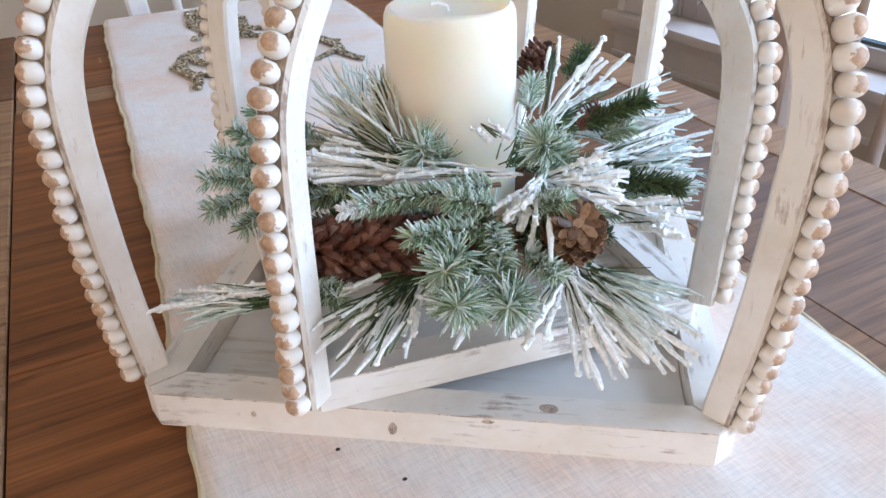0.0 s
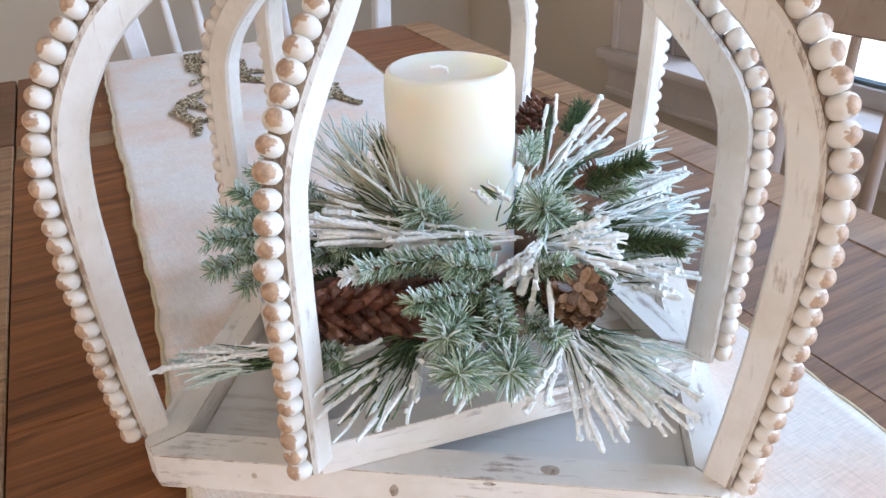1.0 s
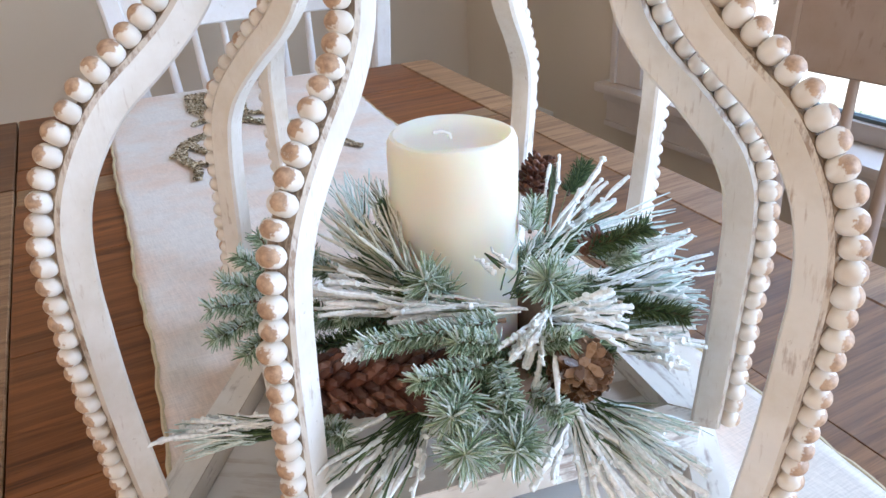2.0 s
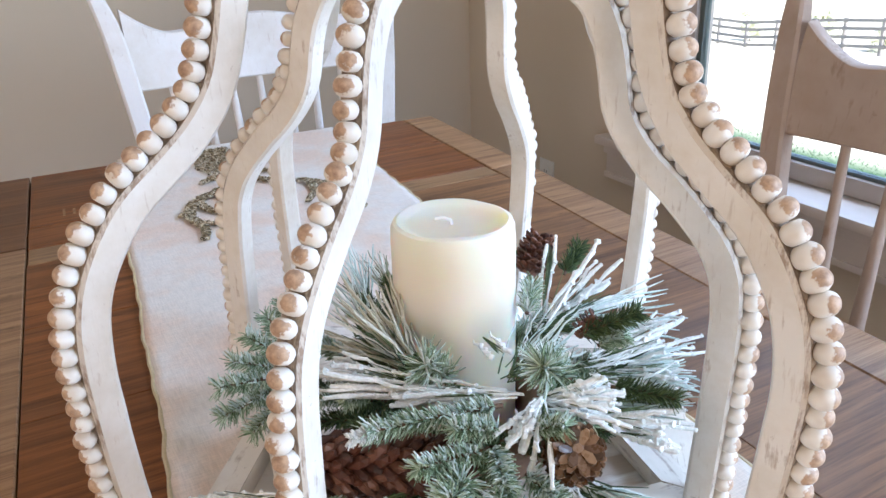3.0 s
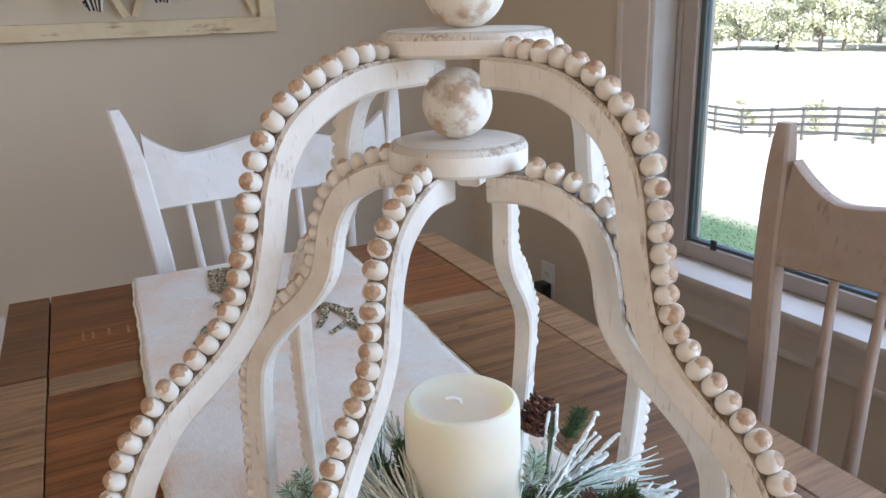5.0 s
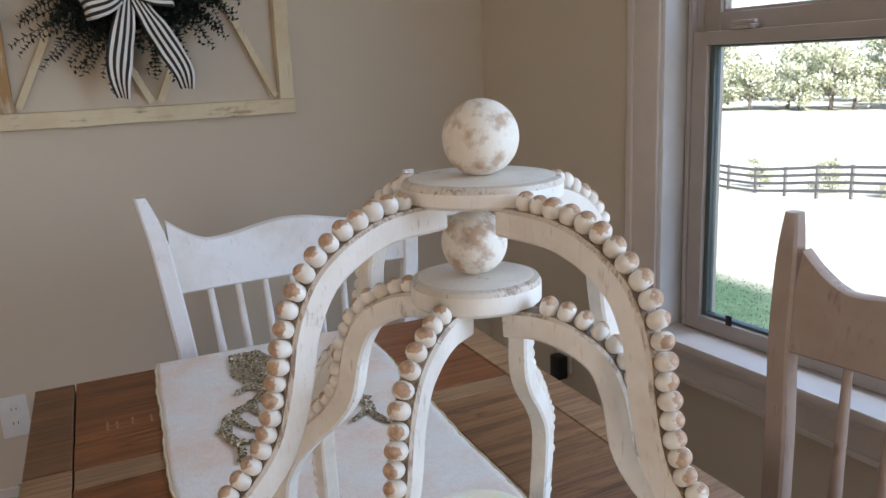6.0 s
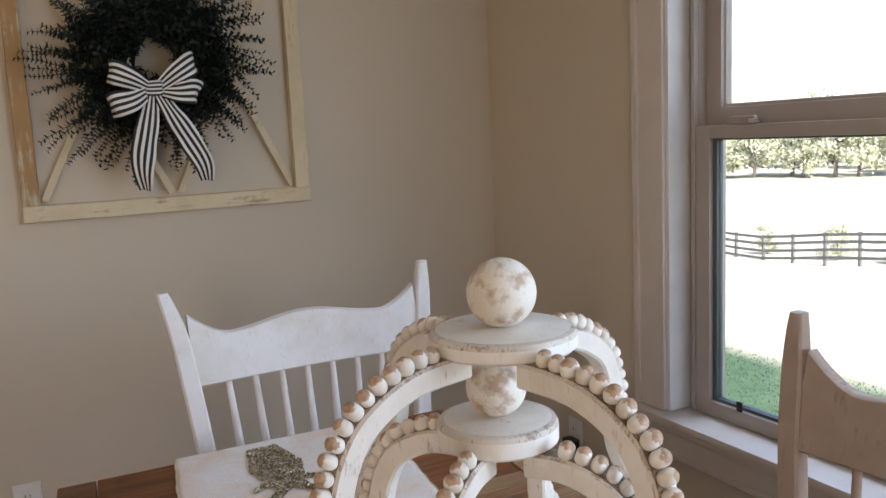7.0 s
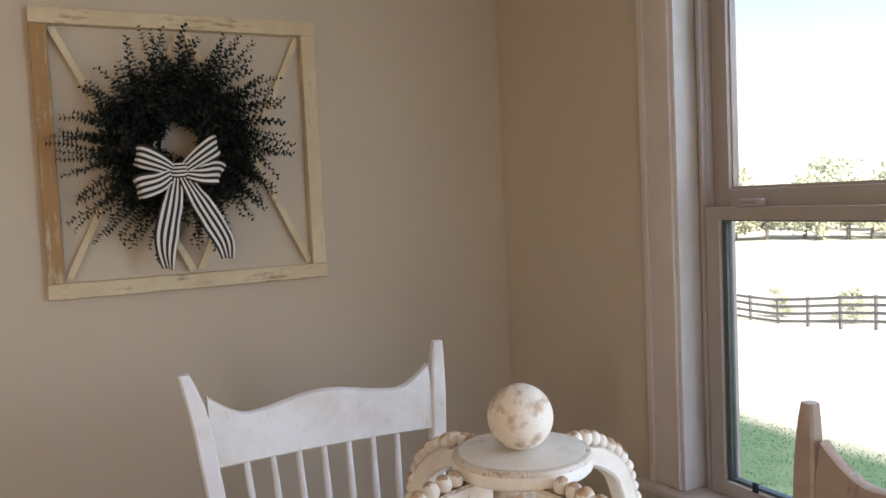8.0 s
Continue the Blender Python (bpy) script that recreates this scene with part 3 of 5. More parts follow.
RUNNER = runner()


# ---- the beaded lanterns ----
def bead_mesh():
    bm = bmesh.new()
    bmesh.ops.create_uvsphere(bm, u_segments=14, v_segments=9, radius=1.0)
    for v in bm.verts:
        # x runs along the string: a little flattened, with flat ends
        v.co = Vector((max(min(v.co.x * 0.0054, 0.0047), -0.0047), v.co.y * 0.0063, v.co.z * 0.0063))
    return mesh_of("bead", bm, BEAD, angle=60)


BEAD_MESH = bead_mesh()


def arm_sweep(curve, width, thick, shear, off):
    """A board of that width and thickness following (r, z) points on its outer edge."""
    bm = bmesh.new()
    c = 0.0018
    sect = [(0, -thick / 2 + c), (0, thick / 2 - c), (-c, thick / 2), (-width + c, thick / 2), (-width, thick / 2 - c), (-width, -thick / 2 + c), (-width + c, -thick / 2), (-c, -thick / 2)]
    rings = []
    n = len(curve)
    for i, p in enumerate(curve):
        d = (curve[min(i + 1, n - 1)] - curve[max(i - 1, 0)]).normalized()
        out = Vector((d.z, 0, -d.x))
        wob = 1 + 0.02 * noise.noise(Vector((i * 0.35, width * 90, shear[0] * 300)))
        rings.append([bm.verts.new(p + off + out * (a * wob) + Vector((0, b, 0)) + Vector((shear[0] * p.z, shear[1] * p.z, 0))) for a, b in sect])
    for p, q in zip(rings, rings[1:]):
        for k in range(8):
            f = bm.faces.new((p[k], p[(k + 1) % 8], q[(k + 1) % 8], q[k]))
            # the face under the beads takes the painted shadow, its chamfers the wear
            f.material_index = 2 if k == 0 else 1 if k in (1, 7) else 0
    bm.faces.new(rings[0][::-1])
    bm.faces.new(rings[-1])
    return bm


def lantern(place, base_shift, side, rail_w, rail_h, outer, arms, lean, cap, disc, ball, width, label, knots=()):
    """place: pose of the arms' centre. base_shift: x, y and turn of the base under them. outer: (r, z) up the outer edge of an arm.
    arms: each hand-set arm's offset and slope outwards, then sideways. cap: x, y of the disc and ball on top. disc: radius, bottom, top. ball: radius, centre z. lean: drift per metre of height, in world x, y."""
    lan = thing("beaded_lantern", place, label, "lantern", "nested lanterns")
    back = place.to_3x3().inverted()
    sh = back @ Vector((lean[0], lean[1], 0))
    h = side / 2
    under = pose(*base_shift[:2], 0, 0, 0, base_shift[2])
    for k in range(4):
        turn = under @ Matrix.Rotation(k * math.pi / 2, 4, "Z")
        o = [(-h + 0.010, -h), (h - 0.010, -h), (h - 0.005, -h + 0.005), (h - rail_w, -h + rail_w), (-h + rail_w, -h + rail_w), (-h + 0.005, -h + 0.005)]
        bm = slab(bmesh.new(), o, 0.0, rail_h, "z", 0.0009)
        bm.faces.ensure_lookup_table()
        for f in bm.faces[12:18]:       # rubbed upper edges
            f.material_index = 1
        part("base_rail", bm, [RAIL_PAINT, WORN_EDGE], lan, place=turn)
    part("tray_floor", boxed((-h + rail_w + 0.0005, -h + rail_w + 0.0005, 0.001), (h - rail_w - 0.0005, h - rail_w - 0.0005, 0.007)), TRAY, lan, "whitewashed board floor with brown grain", under)
    for x, y, z, sx, sy, sz in knots:
        bm = bmesh.new()
        bmesh.ops.create_icosphere(bm, subdivisions=2, radius=1.0)
        for v in bm.verts:
            w = 1 + 0.35 * noise.noise(v.co * 1.7 + Vector((x * 90, 0, z * 50)))
            v.co = Vector((v.co.x * sx * w, v.co.y * sy, v.co.z * sz * w))
        part("knot", bm, KNOT, lan, "brown knot showing through the paint", under @ pose(x, y, z))
    fine, length = spline([(r, 0, z) for r, z in outer], 72)
    pitch = 0.0097
    count = int((length - 0.012) / pitch)
    strung, _ = spline([(r, 0, z) for r, z in outer], count * 8 + 1)
    for k in range(4):
        az = math.pi / 4 + k * math.pi / 2
        turn = Matrix.Rotation(az, 4, "Z")
        r0, r1, s0, s1 = arms[k]
        local = turn.to_3x3().inverted() @ sh + Vector((r1, s1, 0))
        off = Vector((r0, s0, 0))
        arm = part("arm", arm_sweep(fine, width, 0.0147, local, off), [WHITE, WORN_EDGE, GROOVE_SHADE], lan, place=turn)
        for i in range(count):
            if (k * 41 + i * 7) % 53 == 0:
                slip = 0.0012
            else:
                slip = random.uniform(-0.0005, 0.0005)
            a, b = strung[i * 8 + 2], strung[i * 8 + 6]
            d = (b - a).normalized()
            out = Vector((d.z, 0, -d.x))
            p = strung[i * 8 + 4] + out * (0.0038 + slip)
            p = p + off + local * p.z + Vector((0, random.uniform(-0.0008, 0.0008), 0))
            if d.x < -0.8 and (p.xy - (turn.to_3x3().inverted() @ Vector((*cap, 0))).xy).length < disc[0] + 0.005:
                continue
            rot = Matrix((d, Vector((0, 1, 0)), out)).transposed().to_4x4()
            s = random.uniform(0.93, 1.05)
            bead = new("bead", BEAD_MESH)
            bead.parent = arm
            bead.matrix_basis = Matrix.Translation(p) @ rot @ Matrix.Rotation(random.uniform(-0.35, 0.35), 4, "X") @ Matrix.Rotation(random.uniform(-0.12, 0.12), 4, "Y") @ Matrix.Scale(s, 4)
    r, z0, z1 = disc
    c = (*cap, 0)
    bm = lathe(bmesh.new(), [(0, z0), (r - 0.002, z0), (r, z0 + 0.002), (r, z1 - 0.0045), (r - 0.0015, z1 - 0.0015), (r - 0.0045, z1 - 0.0005), (r - 0.006, z1), (0, z1)], 64, c)
    for f in bm.faces:
        m = f.calc_center_median()
        if math.hypot(m.x - c[0], m.y - c[1]) > r - 0.0048 and m.z > z1 - 0.0042:
            f.material_index = 1
    part("cap_disc", bm, [WHITE, WORN_EDGE], lan, "round whitewashed cap disc with a worn rim")
    br, bz = ball
    bm = bmesh.new()
    bmesh.ops.create_uvsphere(bm, u_segments=40, v_segments=24, radius=br)
    part("finial_ball", bm, BALL_PAINT, lan, "white ball finial with brown rubbed patches", pose(c[0], c[1], bz, 20, 35, 10 if br > 0.021 else 165))
    return lan


OUTER = [(0.2175, 0.0185), (0.2219, 0.0863), (0.223, 0.1465), (0.2216, 0.1882), (0.2157, 0.2157), (0.2042, 0.2384), (0.19, 0.2563), (0.1714, 0.2709), (0.1549, 0.2846), (0.1426, 0.3005), (0.1361, 0.318), (0.1314, 0.3381), (0.1274, 0.3597), (0.1195, 0.3793), (0.1091, 0.3935), (0.0912, 0.4059), (0.0714, 0.4139), (0.0531, 0.4166), (0.0252, 0.4175)]
INNER = [(0.1723, 0.0165), (0.1711, 0.0805), (0.1696, 0.1306), (0.1674, 0.1553), (0.1634, 0.1739), (0.1526, 0.1939), (0.1326, 0.2169), (0.1137, 0.2354), (0.1018, 0.2534), (0.0973, 0.2745), (0.0918, 0.2938), (0.0809, 0.3119), (0.0623, 0.3245), (0.042, 0.3305), (0.0181, 0.3305)]
OUTER_ARMS = ((-0.0048, 0.0084, 0.0078, 0.0065), (-0.0014, 0.0228, -0.0073, 0.0154), (-0.0024, 0.0255, -0.0298, 0.0534), (0.0045, 0.0145, -0.0103, -0.0282))
INNER_ARMS = ((-0.0073, 0.0223, 0.0154, -0.0412), (0.0139, -0.0277, -0.0152, 0.0321), (0.0024, -0.0017, 0.0071, -0.0202), (0.0021, 0.0147, 0.0017, -0.0357))
LZ = 0.7527
lantern(pose(0.2610, 0.5095, LZ, 0, 0, -32.8), (0.0046, -0.0071, -4.5), 0.318, 0.020, 0.0225, OUTER, OUTER_ARMS, (-0.0137, -0.0859), (0.0107, -0.0359), (0.0480, 0.4165, 0.4300), (0.0225, 0.4520), 0.0158,
        "large whitewashed wooden lantern frame edged with worn beads",
        ((-0.0164, -0.1590, 0.0100, 0.0026, 0.0003, 0.0040), (0.0650, -0.1490, 0.0225, 0.0050, 0.0036, 0.0003), (0.0340, -0.1588, 0.0195, 0.0050, 0.0003, 0.0018), (-0.0930, -0.1590, 0.0130, 0.0016, 0.0003, 0.0020)))
lantern(pose(0.2469, 0.4977, LZ + 0.0228, 0, 0, -10.1), (0.0039, 0.0030, -0.6), 0.242, 0.019, 0.0190, INNER, INNER_ARMS, (-0.0022, -0.0593), (0.0035, -0.0189), (0.0400, 0.330, 0.3465), (0.0200, 0.3665), 0.0164,
        "smaller whitewashed beaded lantern standing inside the large one")


# ---- the candle ----
def candle():
    c = thing("pillar_candle", pose(0.2515, 0.489, 0.7986), "ivory pillar candle with a sunken top and short wick", "candle")
    prof = [(0, 0), (0.0370, 0.0), (0.0382, 0.0015), (0.0382, 0.100), (0.0381, 0.140), (0.0376, 0.1475), (0.0362, 0.1510), (0.0340, 0.1520), (0.0318, 0.1512), (0.0295, 0.1500), (0.0265, 0.1490), (0.018, 0.1482), (0.008, 0.1478), (0, 0.1477)]
    bm = lathe(bmesh.new(), prof, 72)
    for v in bm.verts:
        if v.co.z > 0.13:
            v.co.z += 0.0012 * noise.noise(v.co * 40)
    part("wax_body", bm, WAX, c)
    bm = bmesh.new()
    tube(bm, [(0, 0, 0.145), (-0.001, 0.001, 0.1505), (-0.005, 0.0025, 0.1525), (-0.010, 0.004, 0.1522)], 0.0011, 8)
    part("wick", bm, WICK, c, "bent white wick")


candle()


# ---- glitter deer on the runner ----
def glitter_deer():
    rng = random.Random(5)
    bm = bmesh.new()

    def flake(x, y):
        s = rng.uniform(0.0012, 0.0026)
        m = Matrix.Translation((x, y, TOP + 0.0062 + rng.uniform(0, 0.0016))) @ Euler((rng.uniform(-0.7, 0.7), rng.uniform(-0.7, 0.7), rng.uniform(0, 6.28))).to_matrix().to_4x4()
        lo = [bm.verts.new(m @ Vector((s * math.cos(a), s * math.sin(a), -0.0004))) for a in (0, 1.26, 2.51, 3.77, 5.03)]
        hi = [bm.verts.new(m @ Vector((s * math.cos(a), s * math.sin(a), 0.0004))) for a in (0, 1.26, 2.51, 3.77, 5.03)]
        bm.faces.new(hi)
        for i in range(5):
            bm.faces.new((lo[i], lo[(i + 1) % 5], hi[(i + 1) % 5], hi[i]))

    def stroke(pts, widths, density=5200):
        path, length = spline([(x, y, 0) for x, y in pts], 40)
        wide, _ = spline([(i, w * 1000, 0) for i, w in enumerate(widths)], 40)
        for k in range(int(density * length)):
            f = rng.random() * 39
            i = min(int(f), 38)
            p = path[i].lerp(path[i + 1], f - i)
            d = (path[i + 1] - path[i]).normalized()
            side = Vector((-d.y, d.x, 0))
            w = wide[i].y / 1000
            p += side * rng.uniform(-w, w)
            flake(p.x, p.y)

    c = 0.318
    stroke([(c, 1.445), (c, 1.40), (c, 1.33), (c, 1.25)], [0.026, 0.046, 0.030, 0.024], 15000)
    for s in (-1, 1):
        stroke([(c + s * 0.02, 1.285), (c + s * 0.045, 1.275), (c + s * 0.058, 1.262)], [0.008, 0.009, 0.003], 6000)
        stroke([(c + s * 0.012, 1.25), (c + s * 0.045, 1.215), (c + s * 0.085, 1.185), (c + s * 0.104, 1.13), (c + s * 0.098, 1.075), (c + s * 0.108, 1.035)], [0.010, 0.009, 0.008, 0.007, 0.006, 0.004])
        stroke([(c + s * 0.082, 1.185), (c + s * 0.075, 1.14), (c + s * 0.050, 1.10)], [0.007, 0.006, 0.003])
        stroke([(c + s * 0.100, 1.10), (c + s * 0.080, 1.085), (c + s * 0.058, 1.07)], [0.006, 0.005, 0.003])
        stroke([(c + s * 0.045, 1.215), (c + s * 0.048, 1.18), (c + s * 0.036, 1.155)], [0.006, 0.005, 0.003])
        stroke([(c + s * 0.102, 1.15), (c + s * 0.116, 1.135)], [0.005, 0.003])
    bmesh.ops.transform(bm, matrix=pose(-0.3, -0.6, -TOP), verts=bm.verts)
    part("deer_applique", bm, GLITTER, RUNNER, "gold and silver glitter deer head with antlers", smooth=False)


glitter_deer()
for cx, cy in ((0.144, 0.356), (0.123, 0.393)):
    bm = bmesh.new()
    bmesh.ops.create_icosphere(bm, subdivisions=1, radius=0.0011)
    for v in bm.verts:
        v.co = Vector((v.co.x * 1.4, v.co.y, v.co.z * 0.6)) * (1 + 0.3 * noise.noise(v.co * 900))
    solid("crumb", bm, SOIL, "tiny dark crumb on the cream runner", "crumb", place=pose(cx, cy, TOP + 0.0052), group="crumbs")


# ---- the winter candle ring ----
RING = thing("candle_ring", pose(0.250, 0.470, 0.7986), "snow-flocked pine candle ring with brown pine cones", "wreath")
RING_INV = RING.matrix_basis.inverted()
grow = random.Random(11)


def rod(bm, pts, radii, n=4):
    tube(bm, pts, radii, n)


def aim(d, spread):
    """A direction within spread degrees of d."""
    d = d.normalized()
    a = d.orthogonal().normalized()
    b = d.cross(a)
    t, r = grow.uniform(0, 6.283), math.tan(radians(spread)) * math.sqrt(grow.random())
    return (d + r * (math.cos(t) * a + math.sin(t) * b)).normalized()


def needle_spray(base, tip, spread, count, kind):
    """A fan of long needles from base towards tip."""
    base, tip = Vector(base), Vector(tip)
    d, length = (tip - base).normalized(), (tip - base).length
    bm, green = bmesh.new(), bmesh.new()
    for i in range(int(count * 0.82 + 0.5)):
        way = aim(d, spread)
        ln = length * grow.uniform(0.72, 1.08)
        start = base + Vector((grow.gauss(0, 0.003), grow.gauss(0, 0.003), grow.gauss(0, 0.002)))
        sag = grow.uniform(0.0, 0.10) * ln
        n = 9
        pts = []
        bend = Vector((grow.gauss(0, 0.05), grow.gauss(0, 0.05), grow.gauss(0, 0.04))) * ln
        for k in range(n):
            f = k / (n - 1)
            pts.append(start + way * ln * f + bend * f * f + Vector((grow.gauss(0, 0.0005), grow.gauss(0, 0.0005), grow.gauss(0, 0.0005) - sag * f * f)))
        if kind == "clump":
            r = grow.uniform(0.0010, 0.0019)
            radii = [r * (0.35 + 0.75 * k / (n - 1)) * grow.uniform(0.7, 1.3) for k in range(n)]
            radii[-1] = radii[-2] * 0.7
            rod(bm, pts, radii, 7)
            bmesh.ops.create_icosphere(bm, subdivisions=1, radius=r * grow.uniform(0.7, 1.0), matrix=Matrix.Translation(pts[-1]))
            for k in range(3, n):       # lumps of flocking
                if grow.random() < 0.6:
                    q = pts[k] + Vector((grow.gauss(0, 0.0006), grow.gauss(0, 0.0006), 0.0004))
                    made = bmesh.ops.create_icosphere(bm, subdivisions=1, radius=r * grow.uniform(0.8, 1.45), matrix=Matrix.Translation(q))
                    for w in made["verts"]:
                        w.co += Vector((grow.gauss(0, 0.0002), grow.gauss(0, 0.0002), grow.gauss(0, 0.0002)))
        elif kind == "thin":
            rod(green, pts[:5], [0.00042] * 5, 4)
            rod(bm, pts[2:], [0.00058 * grow.uniform(0.55, 1.5) * (1.0 if k < n - 3 else 0.5) for k in range(n - 2)], 5)
        elif kind == "stiff":
            rod(green, pts[:5], [0.0007] * 5, 4)
            rod(bm, [p + Vector((0, 0, 0.0006)) for p in pts[1:]], [0.00085 * grow.uniform(0.5, 1.4) * (1.0 if k < n - 2 else 0.5) for k in range(n - 1)], 5)
        else:
            rod(green, pts, [0.00045] * n, 4)
            if grow.random() < 0.45:
                rod(bm, pts[5:], [0.0011 * grow.uniform(0.7, 1.4) * (1.0 if k < n - 6 else 0.6) for k in range(n - 5)], 6)
    for k in range(10):        # fine green needles at the root
        way = aim(d, spread * 1.3)
        rod(green, [base, base + way * length * 0.35, base + way * length * grow.uniform(0.5, 0.7)], [0.0005, 0.0004, 0.0002], 4)
    for b in (bm, green):
        bmesh.ops.transform(b, matrix=RING_INV, verts=b.verts)
    spray = part("needle_spray", green, NEEDLE, RING, "long green pine needles")
    if bm.verts:
        part("flocked_needles", bm, {"thin": TEAL_FLOCK, "stiff": STIFF_FLOCK}.get(kind, SNOW), spray, "thin needles dusted with pale flocking" if kind == "thin" else "needles clumped with white flocking")
    else:
        bm.free()


def fir_sprig(base, tip, kind, needles=150):
    """A twig set with short needles all round."""
    base, tip = Vector(base), Vector(tip)
    d, length = (tip - base).normalized(), (tip - base).length
    twig, bm, snow = bmesh.new(), bmesh.new(), bmesh.new()
    rod(twig, [base, base.lerp(tip, 0.5) + Vector((0, 0, 0.001)), tip], [0.0013, 0.0011, 0.0008], 6)
    a = d.orthogonal().normalized()
    b = d.cross(a)
    star = kind == "star"
    total = int(2.1 * needles * (0.7 + length / 0.05)) if kind != "snow" else 260
    for i in range(total):
        f = grow.uniform(0.05, 1.0) if not star else grow.uniform(0.2, 1.0)
        p = base.lerp(tip, f)
        t = grow.uniform(0, 6.283)
        side = math.cos(t) * a + math.sin(t) * b
        lean = grow.uniform(0.45, 0.9) if not star else grow.uniform(-0.1, 1.3)
        ln = grow.uniform(0.0055, 0.0105) if not star else grow.uniform(0.009, 0.0175)
        if kind == "snow":
            ln *= 0.6
        way = (side + d * lean + Vector((grow.gauss(0, 0.16), grow.gauss(0, 0.16), 0.12 + grow.gauss(0, 0.16)))).normalized()
        q = p + way * ln
        r = grow.uniform(0.00026, 0.00046)
        target = bm
        if kind == "snow" or (kind == "frost" and side.z > 0.2 and grow.random() < 0.42) or (star and grow.random() < 0.30):
            target, r = snow, r * 1.45
        rod(target, [p, p.lerp(q, 0.6) + Vector((grow.gauss(0, 0.0005), grow.gauss(0, 0.0005), 0.0003)), q], [r, r, r * 0.55], 4)
    for x in (twig, bm, snow):
        bmesh.ops.transform(x, matrix=RING_INV, verts=x.verts)
    sprig = part("fir_sprig", twig, TWIG, RING, "brown twig set with short needles")
    if bm.verts:
        part("needles", bm, NEEDLE if kind == "green" else FROST, sprig, "short green needles" if kind == "green" else "frosted grey-green needles")
    else:
        bm.free()
    if snow.verts:
        part("frost", snow, SNOW if kind == "snow" else TEAL_FLOCK, sprig, "white frosted tips")
    else:
        snow.free()


def pine_cone(base, tip, radius, material, turns, open_, label, size=0.47, slim=0.42, plump=0.30):
    """Overlapping scales set in a spiral from base to tip."""
    base, tip = Vector(base), Vector(tip)
    d, length = (tip - base).normalized(), (tip - base).length
    a = d.orthogonal().normalized()
    b = d.cross(a)
    bm = bmesh.new()
    tube(bm, [base, base.lerp(tip, 0.4), base.lerp(tip, 0.8), tip], [radius * 0.45, radius * 0.55, radius * 0.4, radius * 0.15], 10)
    for i in range(turns):
        f = (i + 0.5) / turns
        ang = i * 2.39996
        rr = radius * (math.sin(math.pi * (0.16 + 0.80 * f)) ** 0.6)
        side = math.cos(ang) * a + math.sin(ang) * b
        cross = d.cross(side)
        root = base + d * length * f + side * rr * 0.45
        sz = radius * grow.uniform(0.9, 1.1) * size
        way = (side * open_ * grow.uniform(0.8, 1.2) + d * (1.2 - open_) * grow.uniform(0.7, 1.3) + cross * grow.gauss(0, 0.12)).normalized()
        nor = way.cross(cross).normalized()
        mid, end = root + way * sz * 0.7, root + way * sz * 1.15
        w = sz * slim * grow.uniform(0.85, 1.1)
        top = [root + cross * w * 0.5, root - cross * w * 0.5, mid - cross * w, end - cross * w * 0.4, end + cross * w * 0.4, mid + cross * w]
        th = nor * sz * 0.07
        up = [bm.verts.new(p + th) for p in top]
        lo = [bm.verts.new(p - th) for p in top]
        ridge = bm.verts.new(mid.lerp(end, 0.45) + nor * sz * plump * (1 if nor.dot(side) > 0 else -1))
        flip = nor.dot(side) > 0
        face_ring, other = (up, lo) if flip else (lo, up)
        for k in range(6):
            bm.faces.new((face_ring[k], face_ring[(k + 1) % 6], ridge))
            bm.faces.new((up[k], lo[k], lo[(k + 1) % 6], up[(k + 1) % 6]))
        bm.faces.new(other)
    bmesh.ops.transform(bm, matrix=RING_INV, verts=bm.verts)
    return part("pine_cone", bm, material, RING, label, smooth=False)


pine_cone((0.124, 0.449, 0.8480), (0.190, 0.388, 0.8610), 0.0215, CONE_DARK, 230, 0.42, "large dark brown pine cone lying on its side", 0.62, 0.27, 0.24)
pine_cone((0.248, 0.366, 0.855), (0.240, 0.350, 0.876), 0.0170, CONE_TAN, 120, 0.84, "open tan pine cone with frosted scales", 0.46, 0.34, 0.08)
pine_cone((0.338, 0.533, 0.874), (0.353, 0.538, 0.898), 0.0150, CONE_DARK, 84, 0.82, "small dark brown pine cone")
pine_cone((0.296, 0.422, 0.889), (0.303, 0.415, 0.902), 0.0080, CONE_DARK, 34, 0.85, "tiny dark brown pine cone")
# the ring's wire-and-twig core and dark inner sprigs
core = bmesh.new()
loop = [Vector((0.2515 + 0.052 * math.cos(t), 0.480 + 0.052 * math.sin(t), 0.817)) for t in [2 * math.pi * k / 40 for k in range(41)]]
tube(core, loop, 0.017, 10, False)
bmesh.ops.transform(core, matrix=RING_INV, verts=core.verts)
part("twig_core", core, TWIG, RING, "twig core of the ring")
for k in range(64):
    t = 2 * math.pi * k / 64 + grow.uniform(-0.1, 0.1)
    r0, r1 = grow.uniform(0.045, 0.058), grow.uniform(0.072, 0.105)
    z0 = grow.uniform(0.818, 0.848)
    dt = grow.uniform(-0.35, 0.35)
    fir_sprig((0.2515 + r0 * math.cos(t), 0.478 + r0 * math.sin(t), z0), (0.2515 + r1 * math.cos(t + dt), 0.478 + r1 * math.sin(t + dt), z0 + grow.uniform(-0.012, 0.024)), "green" if k % 3 else "frost", 90)
for tip in ((0.142, 0.526, 0.898), (0.127, 0.520, 0.892), (0.115, 0.513, 0.882), (0.104, 0.504, 0.873), (0.102, 0.500, 0.856), (0.116, 0.494, 0.843), (0.153, 0.532, 0.902), (0.128, 0.516, 0.872), (0.124, 0.506, 0.858)):
    root = Vector((0.160, 0.516, 0.858)).lerp(Vector(tip), grow.uniform(0.0, 0.25))
    fir_sprig(root, tip, "frost", 120)
